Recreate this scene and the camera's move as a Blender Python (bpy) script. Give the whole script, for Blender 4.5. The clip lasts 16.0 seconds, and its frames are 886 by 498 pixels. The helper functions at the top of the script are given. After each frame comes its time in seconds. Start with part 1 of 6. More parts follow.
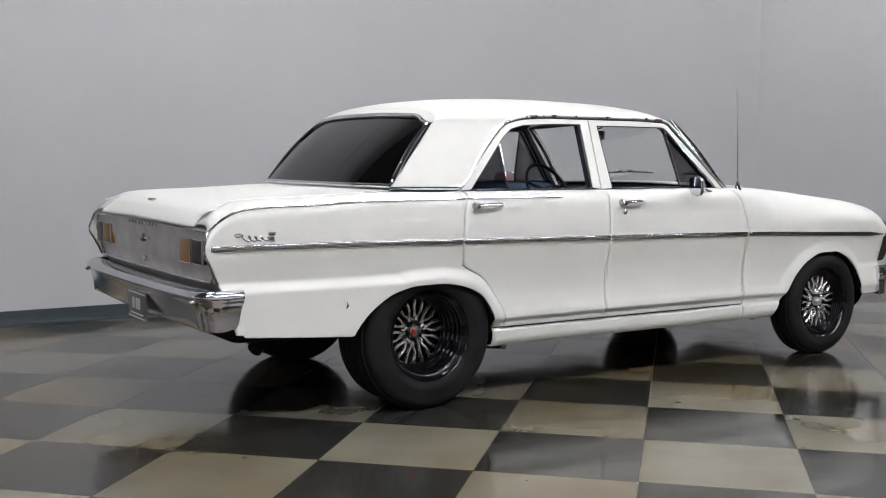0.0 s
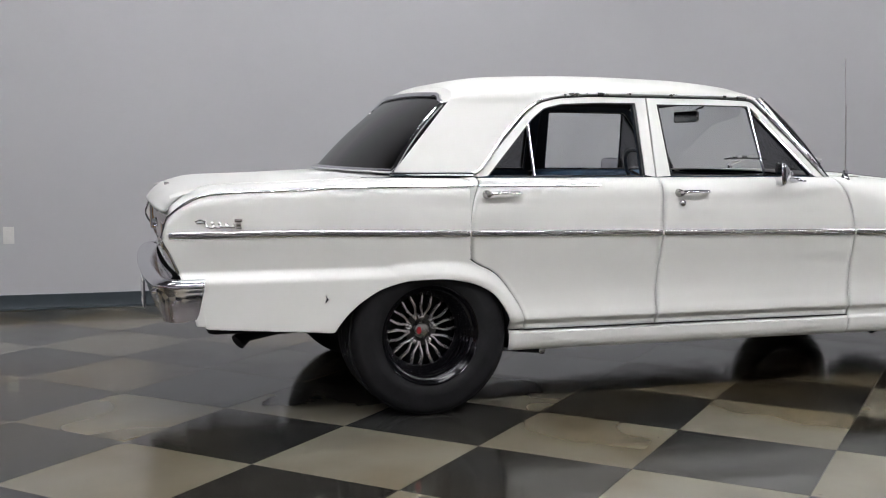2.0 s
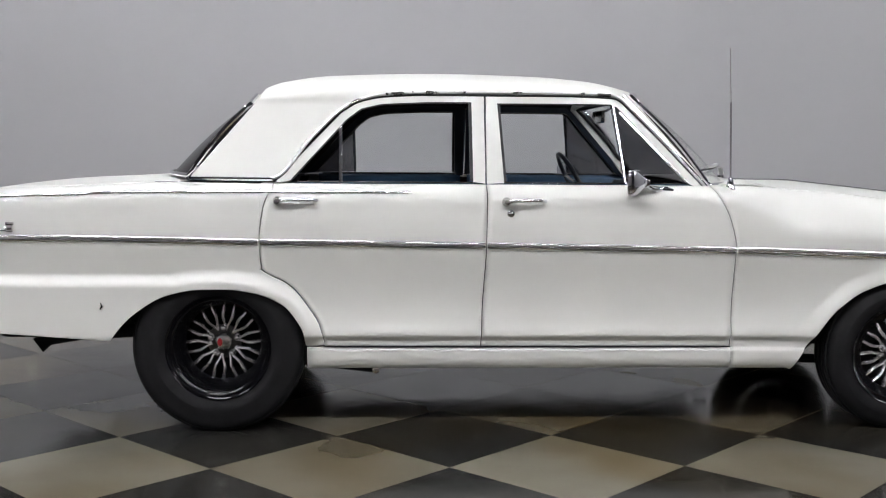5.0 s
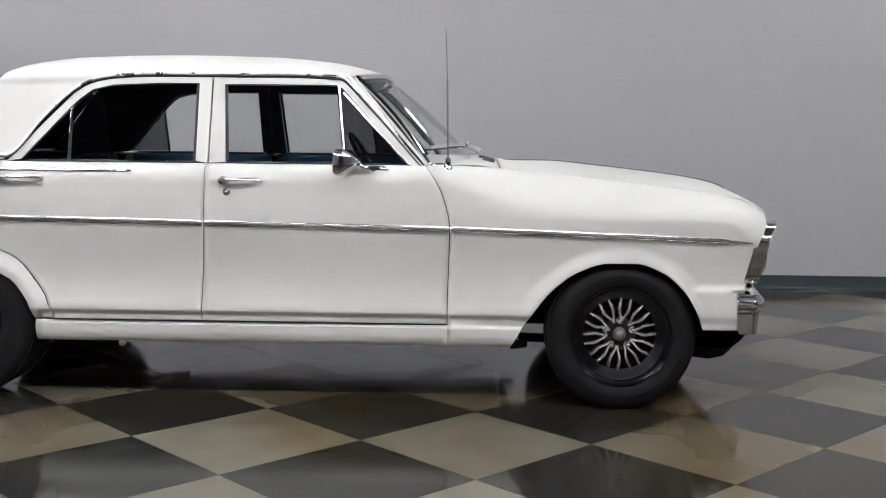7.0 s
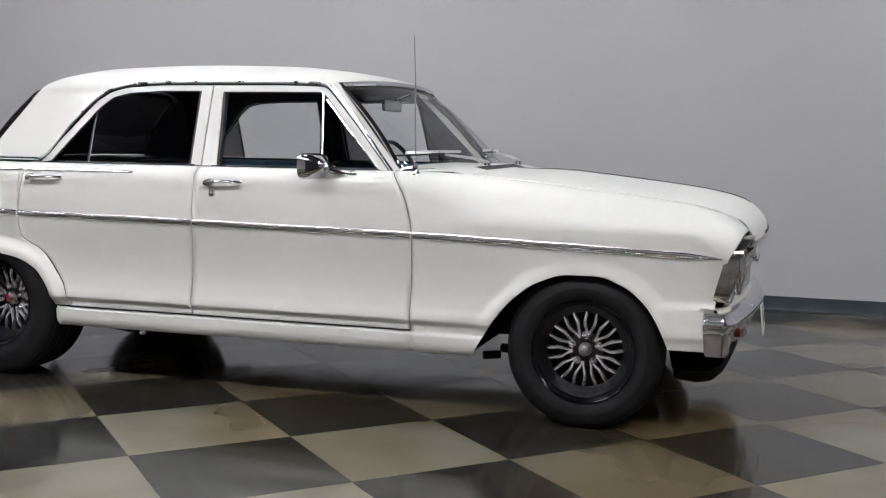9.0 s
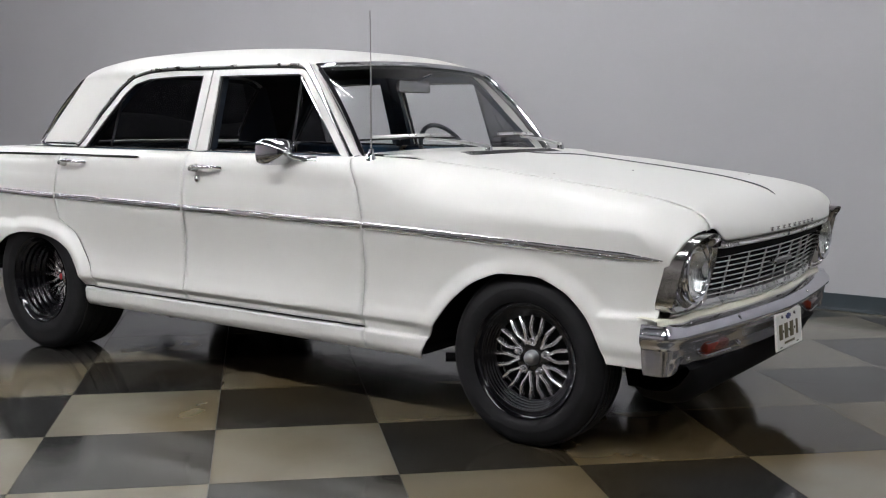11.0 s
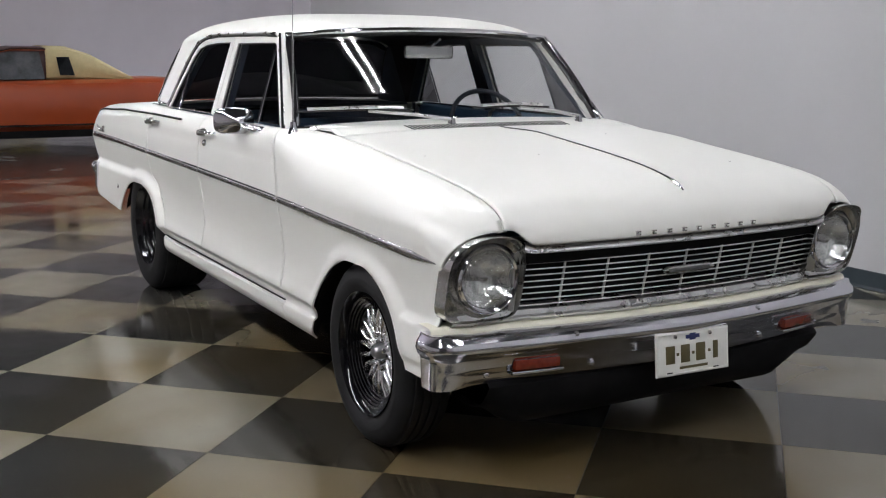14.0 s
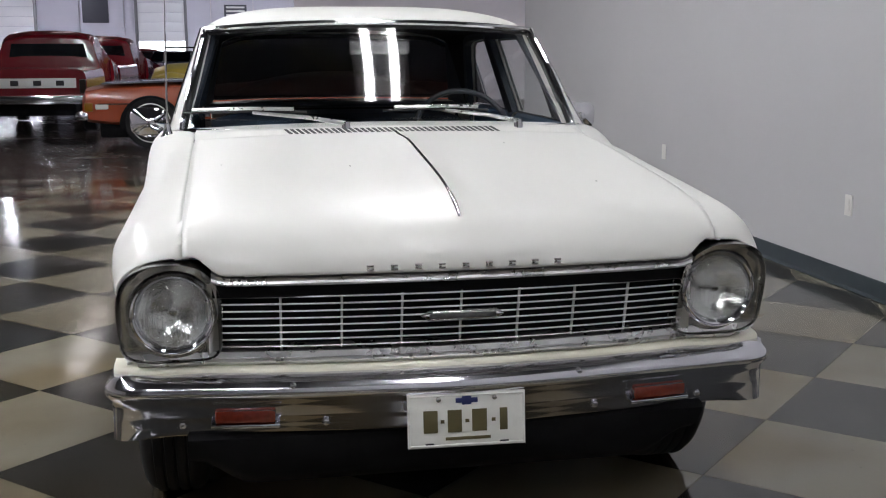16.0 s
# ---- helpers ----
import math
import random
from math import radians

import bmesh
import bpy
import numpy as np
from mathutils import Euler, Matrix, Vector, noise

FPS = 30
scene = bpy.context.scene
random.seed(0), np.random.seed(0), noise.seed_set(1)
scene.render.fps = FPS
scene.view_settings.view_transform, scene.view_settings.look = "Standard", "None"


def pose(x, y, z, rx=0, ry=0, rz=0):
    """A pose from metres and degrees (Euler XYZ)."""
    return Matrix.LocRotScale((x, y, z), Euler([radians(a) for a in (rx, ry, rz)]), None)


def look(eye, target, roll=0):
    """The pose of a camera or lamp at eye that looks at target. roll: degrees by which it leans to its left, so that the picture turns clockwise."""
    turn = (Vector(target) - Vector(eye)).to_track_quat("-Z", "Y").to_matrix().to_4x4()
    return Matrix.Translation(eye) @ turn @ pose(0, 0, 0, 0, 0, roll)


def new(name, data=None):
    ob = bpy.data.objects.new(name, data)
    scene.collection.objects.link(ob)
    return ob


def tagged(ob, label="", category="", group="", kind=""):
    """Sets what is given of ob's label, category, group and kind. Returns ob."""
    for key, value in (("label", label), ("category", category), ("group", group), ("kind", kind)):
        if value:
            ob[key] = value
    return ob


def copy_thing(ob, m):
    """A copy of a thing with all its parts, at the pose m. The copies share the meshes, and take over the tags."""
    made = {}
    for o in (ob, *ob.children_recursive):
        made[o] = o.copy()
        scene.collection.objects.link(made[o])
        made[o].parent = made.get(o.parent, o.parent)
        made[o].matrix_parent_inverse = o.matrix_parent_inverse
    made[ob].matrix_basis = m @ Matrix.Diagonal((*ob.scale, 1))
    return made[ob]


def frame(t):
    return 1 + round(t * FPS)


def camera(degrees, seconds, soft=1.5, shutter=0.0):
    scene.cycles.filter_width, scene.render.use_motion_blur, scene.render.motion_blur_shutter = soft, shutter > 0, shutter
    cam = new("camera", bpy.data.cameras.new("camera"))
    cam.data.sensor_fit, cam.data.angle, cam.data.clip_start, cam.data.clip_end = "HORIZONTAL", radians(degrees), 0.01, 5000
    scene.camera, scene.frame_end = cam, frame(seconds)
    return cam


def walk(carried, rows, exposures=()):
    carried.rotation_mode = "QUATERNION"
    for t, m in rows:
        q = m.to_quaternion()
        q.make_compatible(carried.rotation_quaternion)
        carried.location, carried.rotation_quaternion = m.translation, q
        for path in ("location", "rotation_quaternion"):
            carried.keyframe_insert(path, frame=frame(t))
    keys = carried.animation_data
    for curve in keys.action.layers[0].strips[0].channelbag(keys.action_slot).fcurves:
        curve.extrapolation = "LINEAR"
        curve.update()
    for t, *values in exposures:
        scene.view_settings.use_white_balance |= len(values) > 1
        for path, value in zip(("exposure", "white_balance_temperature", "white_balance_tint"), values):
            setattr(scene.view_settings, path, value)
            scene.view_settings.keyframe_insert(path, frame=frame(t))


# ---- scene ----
cam = camera(44.5, 16.0, soft=1.1)
PATH = [
    (0, (-3.979, -4.983, 1.157), (-2.901, -3.306, 0.988), 0.38),
    (0.5, (-3.636, -5.080, 1.141), (-2.679, -3.334, 0.956), 0.41),
    (1, (-3.284, -5.118, 1.154), (-2.430, -3.321, 0.951), 0.24),
    (1.5, (-2.966, -5.130, 1.152), (-2.216, -3.287, 0.950), 0.32),
    (2, (-2.653, -5.109, 1.140), (-2.062, -3.208, 0.947), 0.38),
    (2.5, (-2.299, -5.093, 1.145), (-1.860, -3.151, 0.951), 0.30),
    (3, (-1.983, -5.074, 1.142), (-1.722, -3.100, 0.951), 0.13),
    (3.5, (-1.622, -5.049, 1.218), (-1.485, -3.066, 0.998), 0.11),
    (4, (-1.308, -5.067, 1.178), (-1.153, -3.082, 0.983), 0.29),
    (4.5, (-1.073, -5.074, 1.144), (-0.999, -3.084, 0.961), 0.44),
    (5, (-0.664, -5.112, 1.154), (-0.579, -3.122, 0.963), 0.43),
    (5.2, (-0.527, -5.131, 1.139), (-0.416, -3.142, 0.955), 0.45),
    (7.3, (1.025, -5.213, 1.164), (0.887, -3.231, 0.934), 0.57),
    (7.5, (1.177, -5.194, 1.161), (0.974, -3.218, 0.931), 0.56),
    (8, (1.512, -5.127, 1.195), (1.157, -3.174, 0.950), 0.65),
    (8.5, (1.868, -5.017, 1.150), (1.369, -3.093, 0.934), 0.66),
    (8.7, (1.961, -5.013, 1.140), (1.430, -3.096, 0.932), 0.81),
    (10.8, (3.237, -4.130, 1.117), (2.133, -2.478, 0.893), 0.21),
    (11, (3.310, -4.008, 1.148), (2.165, -2.386, 0.908), 0.31),
    (11.5, (3.497, -3.678, 1.157), (2.239, -2.149, 0.872), 0.28),
    (12, (3.628, -3.362, 1.168), (2.261, -1.934, 0.864), 0.22),
    (12.5, (3.970, -3.253, 1.215), (2.501, -1.930, 0.908), 0.34),
    (13, (4.215, -3.014, 1.256), (2.681, -1.772, 0.930), 0.42),
    (13.5, (4.408, -2.691, 1.273), (2.771, -1.594, 0.929), 0.48),
    (14, (4.539, -2.298, 1.292), (2.827, -1.329, 0.934), 0.31),
    (14.5, (4.596, -1.886, 1.299), (2.812, -1.054, 0.944), 0.33),
    (15, (4.611, -1.381, 1.323), (2.736, -0.792, 0.953), -0.03),
    (15.5, (4.600, -0.951, 1.291), (2.691, -0.475, 0.928), -0.21),
    (16, (4.588, -0.534, 1.274), (2.655, -0.167, 0.915), -0.19),
]
walk(cam, [(t, look(eye, target, roll)) for t, eye, target, roll in PATH], exposures=[(0.0, 0.05), (3.0, -0.04), (8.7, -0.06), (12.0, 0.0), (14.0, 0.09), (15.2, 0.09), (16.0, 0.02)])

# ---- world and light ----
world = bpy.data.worlds.new("world")
scene.world = world
world.use_nodes = True
world.node_tree.nodes["Background"].inputs[0].default_value = (0.55, 0.58, 0.62, 1)
world.node_tree.nodes["Background"].inputs[1].default_value = 0.05
scene.view_settings.exposure = 0.0


# ---- materials ----
def mat(name, color, rough=0.5, metal=0.0, vary=0.0, scale=8.0, bump=0.0, bump_scale=60.0, coat=0.0, rough_vary=0.0, random_vary=0.0, **more):
    m = bpy.data.materials.new(name)
    m.use_nodes = True
    nt = m.node_tree
    b = nt.nodes["Principled BSDF"]
    b.inputs["Base Color"].default_value = (*color, 1)
    b.inputs["Roughness"].default_value = rough
    b.inputs["Metallic"].default_value = metal
    b.inputs["Coat Weight"].default_value = coat
    b.inputs["Coat Roughness"].default_value = 0.06
    for key, value in more.items():
        b.inputs[key.replace("_", " ")].default_value = value
    tc = nt.nodes.new("ShaderNodeTexCoord")
    if vary or rough_vary:
        n = nt.nodes.new("ShaderNodeTexNoise")
        n.inputs["Scale"].default_value = scale
        n.inputs["Detail"].default_value = 6
        n.inputs["Roughness"].default_value = 0.65
        nt.links.new(tc.outputs["Object"], n.inputs["Vector"])
        if vary:
            r = nt.nodes.new("ShaderNodeMapRange")
            r.inputs[1].default_value, r.inputs[2].default_value = 0.3, 0.7
            r.inputs[3].default_value, r.inputs[4].default_value = 1 - vary, 1 + vary
            nt.links.new(n.outputs[0], r.inputs[0])
            mul = nt.nodes.new("ShaderNodeVectorMath")
            mul.operation = "SCALE"
            mul.inputs[0].default_value = color
            nt.links.new(r.outputs[0], mul.inputs["Scale"])
            last = mul.outputs[0]
            if random_vary:
                oi = nt.nodes.new("ShaderNodeObjectInfo")
                r2 = nt.nodes.new("ShaderNodeMapRange")
                r2.inputs[3].default_value, r2.inputs[4].default_value = 1 - random_vary, 1 + random_vary
                nt.links.new(oi.outputs["Random"], r2.inputs[0])
                mul2 = nt.nodes.new("ShaderNodeVectorMath")
                mul2.operation = "SCALE"
                nt.links.new(last, mul2.inputs[0])
                nt.links.new(r2.outputs[0], mul2.inputs["Scale"])
                last = mul2.outputs[0]
            nt.links.new(last, b.inputs["Base Color"])
        if rough_vary:
            r = nt.nodes.new("ShaderNodeMapRange")
            r.inputs[1].default_value, r.inputs[2].default_value = 0.3, 0.7
            r.inputs[3].default_value, r.inputs[4].default_value = max(rough - rough_vary, 0.02), rough + rough_vary
            nt.links.new(n.outputs[0], r.inputs[0])
            nt.links.new(r.outputs[0], b.inputs["Roughness"])
    if bump:
        n2 = nt.nodes.new("ShaderNodeTexNoise")
        n2.inputs["Scale"].default_value = bump_scale
        n2.inputs["Detail"].default_value = 4
        nt.links.new(tc.outputs["Object"], n2.inputs["Vector"])
        bp = nt.nodes.new("ShaderNodeBump")
        bp.inputs["Strength"].default_value = bump
        bp.inputs["Distance"].default_value = 0.002
        nt.links.new(n2.outputs[0], bp.inputs["Height"])
        nt.links.new(bp.outputs[0], b.inputs["Normal"])
    return m


def glow(name, color, strength):
    m = bpy.data.materials.new(name)
    m.use_nodes = True
    nt = m.node_tree
    nt.nodes.remove(nt.nodes["Principled BSDF"])
    e = nt.nodes.new("ShaderNodeEmission")
    e.inputs[0].default_value = (*color, 1)
    e.inputs[1].default_value = strength
    nt.links.new(e.outputs[0], nt.nodes["Material Output"].inputs[0])
    return m


def glass(name, tint, gloss=0.07):
    """Thin pane: tinted see-through with a Fresnel gloss."""
    m = bpy.data.materials.new(name)
    m.use_nodes = True
    nt = m.node_tree
    nt.nodes.remove(nt.nodes["Principled BSDF"])
    tr = nt.nodes.new("ShaderNodeBsdfTransparent")
    tr.inputs[0].default_value = (*tint, 1)
    gl = nt.nodes.new("ShaderNodeBsdfGlossy")
    gl.inputs["Roughness"].default_value = 0.01
    lw = nt.nodes.new("ShaderNodeLayerWeight")
    pw = nt.nodes.new("ShaderNodeMath")
    pw.operation = "POWER"
    pw.inputs[1].default_value = 5.0
    nt.links.new(lw.outputs["Facing"], pw.inputs[0])
    fr = nt.nodes.new("ShaderNodeMath")
    fr.operation = "MULTIPLY_ADD"
    fr.inputs[1].default_value, fr.inputs[2].default_value = 0.62, gloss
    nt.links.new(pw.outputs[0], fr.inputs[0])
    mix = nt.nodes.new("ShaderNodeMixShader")
    nt.links.new(fr.outputs[0], mix.inputs[0])
    nt.links.new(tr.outputs[0], mix.inputs[1])
    nt.links.new(gl.outputs[0], mix.inputs[2])
    nt.links.new(mix.outputs[0], nt.nodes["Material Output"].inputs[0])
    return m


PAINT = mat("white_paint", (0.745, 0.745, 0.71), 0.36, vary=0.02, scale=3.0, coat=0.09, rough_vary=0.04)
CREAM = mat("cream_paint", (0.74, 0.72, 0.60), 0.35, vary=0.05, scale=9.0, coat=0.3)
CHROME = mat("chrome", (0.64, 0.64, 0.67), 0.08, 1.0, rough_vary=0.04, scale=20.0)
BUMPER_CHROME = mat("bumper_chrome", (0.68, 0.68, 0.73), 0.13, 1.0, vary=0.05, scale=9.0, rough_vary=0.05)
TRIM_CHROME = mat("side_trim_chrome", (0.66, 0.66, 0.68), 0.11, 1.0, vary=0.06, scale=22.0, rough_vary=0.08)
CHROME_WORN = mat("worn_chrome", (0.62, 0.61, 0.60), 0.16, 1.0, vary=0.12, scale=30.0, rough_vary=0.08)
BRIGHT = mat("bright_aluminium", (0.72, 0.72, 0.72), 0.30, 1.0, vary=0.08, scale=14.0, rough_vary=0.08)
BRUSHED = mat("brushed_aluminium", (0.50, 0.50, 0.51), 0.38, 1.0, vary=0.10, scale=40.0, rough_vary=0.08)
RUBBER = mat("tyre_rubber", (0.0095, 0.0095, 0.0105), 0.68, vary=0.3, scale=14.0, bump=0.15, bump_scale=120.0, Specular_IOR_Level=0.26)
SEAL = mat("black_seal", (0.012, 0.012, 0.013), 0.5)
BLACK_GLOSS = mat("gloss_black", (0.006, 0.006, 0.007), 0.10, coat=0.8)
RIM_BLACK = mat("rim_black", (0.004, 0.004, 0.005), 0.10, rough_vary=0.04, scale=25.0, Specular_IOR_Level=0.35)
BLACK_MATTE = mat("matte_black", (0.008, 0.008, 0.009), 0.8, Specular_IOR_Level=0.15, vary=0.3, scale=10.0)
MACHINED = mat("machined_spokes", (0.93, 0.93, 0.94), 0.17, 0.94, rough_vary=0.06, scale=30.0)
GRILLE_BAR = mat("grille_bar_metal", (0.78, 0.78, 0.78), 0.36, 0.7, vary=0.05, scale=30.0)
VINYL = mat("dark_blue_vinyl", (0.030, 0.085, 0.165), 0.45, vary=0.15, scale=25.0, bump=0.2, bump_scale=180.0)
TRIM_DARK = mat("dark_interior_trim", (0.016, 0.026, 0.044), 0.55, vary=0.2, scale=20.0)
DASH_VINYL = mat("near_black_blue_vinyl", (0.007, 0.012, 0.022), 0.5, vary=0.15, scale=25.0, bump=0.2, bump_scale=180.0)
# copy of the blue vinyl, darkened to hold the cabin's shade on the seats
SHADED_SEAT_VINYL = mat("shaded_blue_seat_vinyl", (0.013, 0.030, 0.058), 0.5, vary=0.15, scale=25.0, bump=0.2, bump_scale=180.0)
CARPET = mat("dark_carpet", (0.010, 0.014, 0.022), 0.95, vary=0.3, scale=60.0)
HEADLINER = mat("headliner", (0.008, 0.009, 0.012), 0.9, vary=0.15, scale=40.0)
GLASS = glass("window_glass", (0.965, 0.975, 0.975))
TINT = glass("dark_tinted_glass", (0.014, 0.014, 0.016), 0.10)
SMOKE = glass("smoked_glass", (0.17, 0.17, 0.18))
TAIL_METAL = mat("tail_panel_metal", (0.52, 0.50, 0.49), 0.34, 0.35, vary=0.22, scale=9.0, rough_vary=0.06)
AMBER = mat("amber_plastic", (0.24, 0.115, 0.012), 0.3, Specular_IOR_Level=0.2)
# lens colour darkened to stand in for shade on the sunken lamp
ORANGE_LENS = mat("orange_red_lens", (0.125, 0.014, 0.006), 0.22, vary=0.2, scale=60.0, coat=0.5)
RED_LENS = mat("dark_red_lens", (0.016, 0.007, 0.005), 0.3, Specular_IOR_Level=0.2)
RED_ENAMEL = mat("red_enamel", (0.45, 0.02, 0.03), 0.3)
BEZEL = mat("dull_bezel_metal", (0.44, 0.435, 0.42), 0.21, 1.0, vary=0.04, scale=25.0, rough_vary=0.08)
REFLECTOR = mat("silvered_reflector", (0.80, 0.80, 0.80), 0.20, 1.0, bump=0.9, bump_scale=55.0)
LENS = glass("headlamp_glass", (0.94, 0.95, 0.94), 0.10)
PLATE_WHITE = mat("plate_white", (0.72, 0.72, 0.68), 0.4, vary=0.04, scale=30.0)
PLATE_INK = mat("plate_dark_olive", (0.09, 0.075, 0.03), 0.5)
# black that stands in for the shade inside the shut lines
SHUT_SHADE = mat("shut_line_shade", (0.012, 0.012, 0.012), 0.7, vary=0.1, scale=20.0)
PLATE_BLUE = mat("plate_blue", (0.02, 0.03, 0.12), 0.5)


# ---- mesh tools ----
def build(name, verts, faces, material, parent=None, label="", smooth=True, angle=38, solid=0.0):
    me = bpy.data.meshes.new(name)
    me.from_pydata([tuple(float(c) for c in v) for v in verts], [], [tuple(int(i) for i in f) for f in faces])
    me.validate()
    me.materials.append(material)
    if smooth:
        me.polygons.foreach_set("use_smooth", [True] * len(me.polygons))
        me.set_sharp_from_angle(angle=radians(angle))
    ob = new(name, me)
    if parent is not None:
        ob.parent = parent
    if label:
        ob["label"] = label
    if solid:
        mod = ob.modifiers.new("thickness", "SOLIDIFY")
        mod.thickness, mod.offset = solid, -1.0
    return ob


def part(name, bm, material, parent=None, label="", smooth=True, angle=38):
    me = bpy.data.meshes.new(name)
    bmesh.ops.recalc_face_normals(bm, faces=bm.faces)
    bm.to_mesh(me)
    bm.free()
    me.materials.append(material)
    if smooth:
        me.polygons.foreach_set("use_smooth", [True] * len(me.polygons))
        me.set_sharp_from_angle(angle=radians(angle))
    ob = new(name, me)
    if parent is not None:
        ob.parent = parent
    if label:
        ob["label"] = label
    return ob


def empty(name, where=(0, 0, 0)):
    ob = new(name)
    ob.location = where
    return ob


class Bag:
    """Collects pieces of geometry into one vertex and face list."""

    def __init__(self):
        self.v, self.f = [], []

    def add(self, verts, faces):
        n = len(self.v)
        self.v += [tuple(p) for p in verts]
        self.f += [tuple(i + n for i in f) for f in faces]
        return self

    def grid(self, pts, close_u=False, close_v=False, flip=False):
        pts = np.asarray(pts, float)
        a, b = pts.shape[:2]
        n = len(self.v)
        self.v += [tuple(p) for p in pts.reshape(-1, 3)]
        for i in range(a if close_u else a - 1):
            for j in range(b if close_v else b - 1):
                q = (n + i * b + j, n + ((i + 1) % a) * b + j, n + ((i + 1) % a) * b + (j + 1) % b, n + i * b + (j + 1) % b)
                if len({self.v[k] for k in q}) > 2:
                    self.f.append(q[::-1] if flip else q)
        return self

    def box(self, x0, x1, y0, y1, z0, z1, b=0.0):
        bm = bmesh.new()
        bmesh.ops.create_cube(bm, size=1.0)
        for v in bm.verts:
            v.co = Vector(((x0 + x1) / 2 + v.co.x * (x1 - x0), (y0 + y1) / 2 + v.co.y * (y1 - y0), (z0 + z1) / 2 + v.co.z * (z1 - z0)))
        if b:
            bmesh.ops.bevel(bm, geom=bm.edges[:], offset=b, segments=2, affect="EDGES", profile=0.6)
        bm.verts.index_update()
        self.add([v.co[:] for v in bm.verts], [[v.index for v in f.verts] for f in bm.faces])
        bm.free()
        return self

    def tube(self, pts, r, n=8, close=False, flat=1.0, up=(0, 0, 1), caps=True):
        pts = [Vector(p) for p in pts]
        rs = r if hasattr(r, "__len__") else [r] * len(pts)
        rings = []
        for i, p in enumerate(pts):
            a = pts[i - 1] if (i or close) else p
            c = pts[(i + 1) % len(pts)] if (i < len(pts) - 1 or close) else p
            d = (c - a).normalized()
            u = Vector(up)
            s = d.cross(u)
            if s.length < 1e-4:
                s = d.cross(Vector((0, 1, 0.01)))
            s.normalize()
            w = s.cross(d)
            rings.append([p + s * (rs[i] * math.cos(6.28319 * k / n)) + w * (rs[i] * flat * math.sin(6.28319 * k / n)) for k in range(n)])
        base = len(self.v)
        self.grid(rings, close_u=close, close_v=True)
        if caps and not close:
            self.f.append(tuple(base + k for k in range(n))[::-1])
            self.f.append(tuple(base + (len(pts) - 1) * n + k for k in range(n)))
        return self

    def lathe(self, prof, n=48, center=(0, 0, 0), axis="y"):
        """prof: (radius, along the axis) from one end to the other."""
        rings = []
        for r, h in prof:
            ring = []
            for k in range(n):
                a = 6.2831853 * k / n
                c, s = r * math.cos(a), r * math.sin(a)
                p = {"y": (c, h, s), "x": (h, c, s), "z": (c, s, h)}[axis]
                ring.append((center[0] + p[0], center[1] + p[1], center[2] + p[2]))
            rings.append(ring)
        return self.grid(rings, close_v=True)

    def weld(self):
        """Drops doubled places, so that shading runs on smoothly."""
        seen, to, v = {}, [], []
        for p in self.v:
            k = tuple(round(float(c), 5) for c in p)
            if k not in seen:
                seen[k] = len(v)
                v.append(p)
            to.append(seen[k])
        f = []
        for q in self.f:
            r = []
            for i in q:
                if to[i] not in r:
                    r.append(to[i])
            if len(r) > 2:
                f.append(tuple(r))
        self.v, self.f = v, f
        return self

    def obj(self, name, material, parent=None, label="", **kw):
        self.weld()
        return build(name, self.v, self.f, material, parent, label, **kw)


def fixed(bag, name, material, parent=None, label="", angle=38):
    """As obj, with all faces turned outwards."""
    bm = bmesh.new()
    vs = [bm.verts.new(v) for v in bag.v]
    for f in bag.f:
        try:
            bm.faces.new([vs[i] for i in f])
        except ValueError:
            pass
    bmesh.ops.remove_doubles(bm, verts=bm.verts, dist=1e-5)
    return part(name, bm, material, parent, label, angle=angle)


def curve(xs, ys):
    """A smooth line through a few key places, without overshoot."""
    xs, ys = np.array(xs, float), np.array(ys, float)
    h, d = np.diff(xs), np.diff(ys) / np.diff(xs)
    m = np.r_[d[0], [0 if a * b <= 0 else 2 * a * b / (a + b) for a, b in zip(d, d[1:])], d[-1]]

    def at(x):
        x = np.clip(np.asarray(x, float), xs[0], xs[-1])
        i = np.clip(np.searchsorted(xs, x) - 1, 0, len(h) - 1)
        t = (x - xs[i]) / h[i]
        return ys[i] * (1 + 2 * t) * (1 - t) ** 2 + m[i] * h[i] * t * (1 - t) ** 2 + ys[i + 1] * t * t * (3 - 2 * t) + m[i + 1] * h[i] * t * t * (t - 1)

    return at


def smooth(t):
    t = np.clip(t, 0, 1)
    return t * t * (3 - 2 * t)


# ---- the white sedan: shape functions ----
car = tagged(empty("car"), "white 1960s four-door sedan with chrome trim and black drag wheels", "car")
car.location.x, car.scale.x = 0.008, 0.9935

WIDE = curve([-2.52, -2.40, -1.8, -1.2, 0.0, 0.7, 1.3, 1.7, 1.93, 2.02], [0.860, 0.858, 0.851, 0.844, 0.843, 0.846, 0.850, 0.850, 0.846, 0.838])
INSET = curve(
    [0.24, 0.275, 0.30, 0.332, 0.346, 0.37, 0.386, 0.395, 0.41, 0.45, 0.52, 0.60, 0.68, 0.76, 0.84, 0.90, 0.94, 1.0],
    [0.060, 0.028, 0.020, 0.019, 0.030, 0.028, 0.016, 0.009, 0.010, 0.019, 0.026, 0.022, 0.010, 0.0, 0.002, 0.010, 0.022, 0.05],
)
ARCH_R = curve([-1.835, -1.805, -1.7, -1.586, -1.472, -1.359, -1.246, -1.132, -1.065, -1.0425, -1.038], [0.30, 0.382, 0.494, 0.557, 0.580, 0.582, 0.568, 0.522, 0.442, 0.385, 0.262])
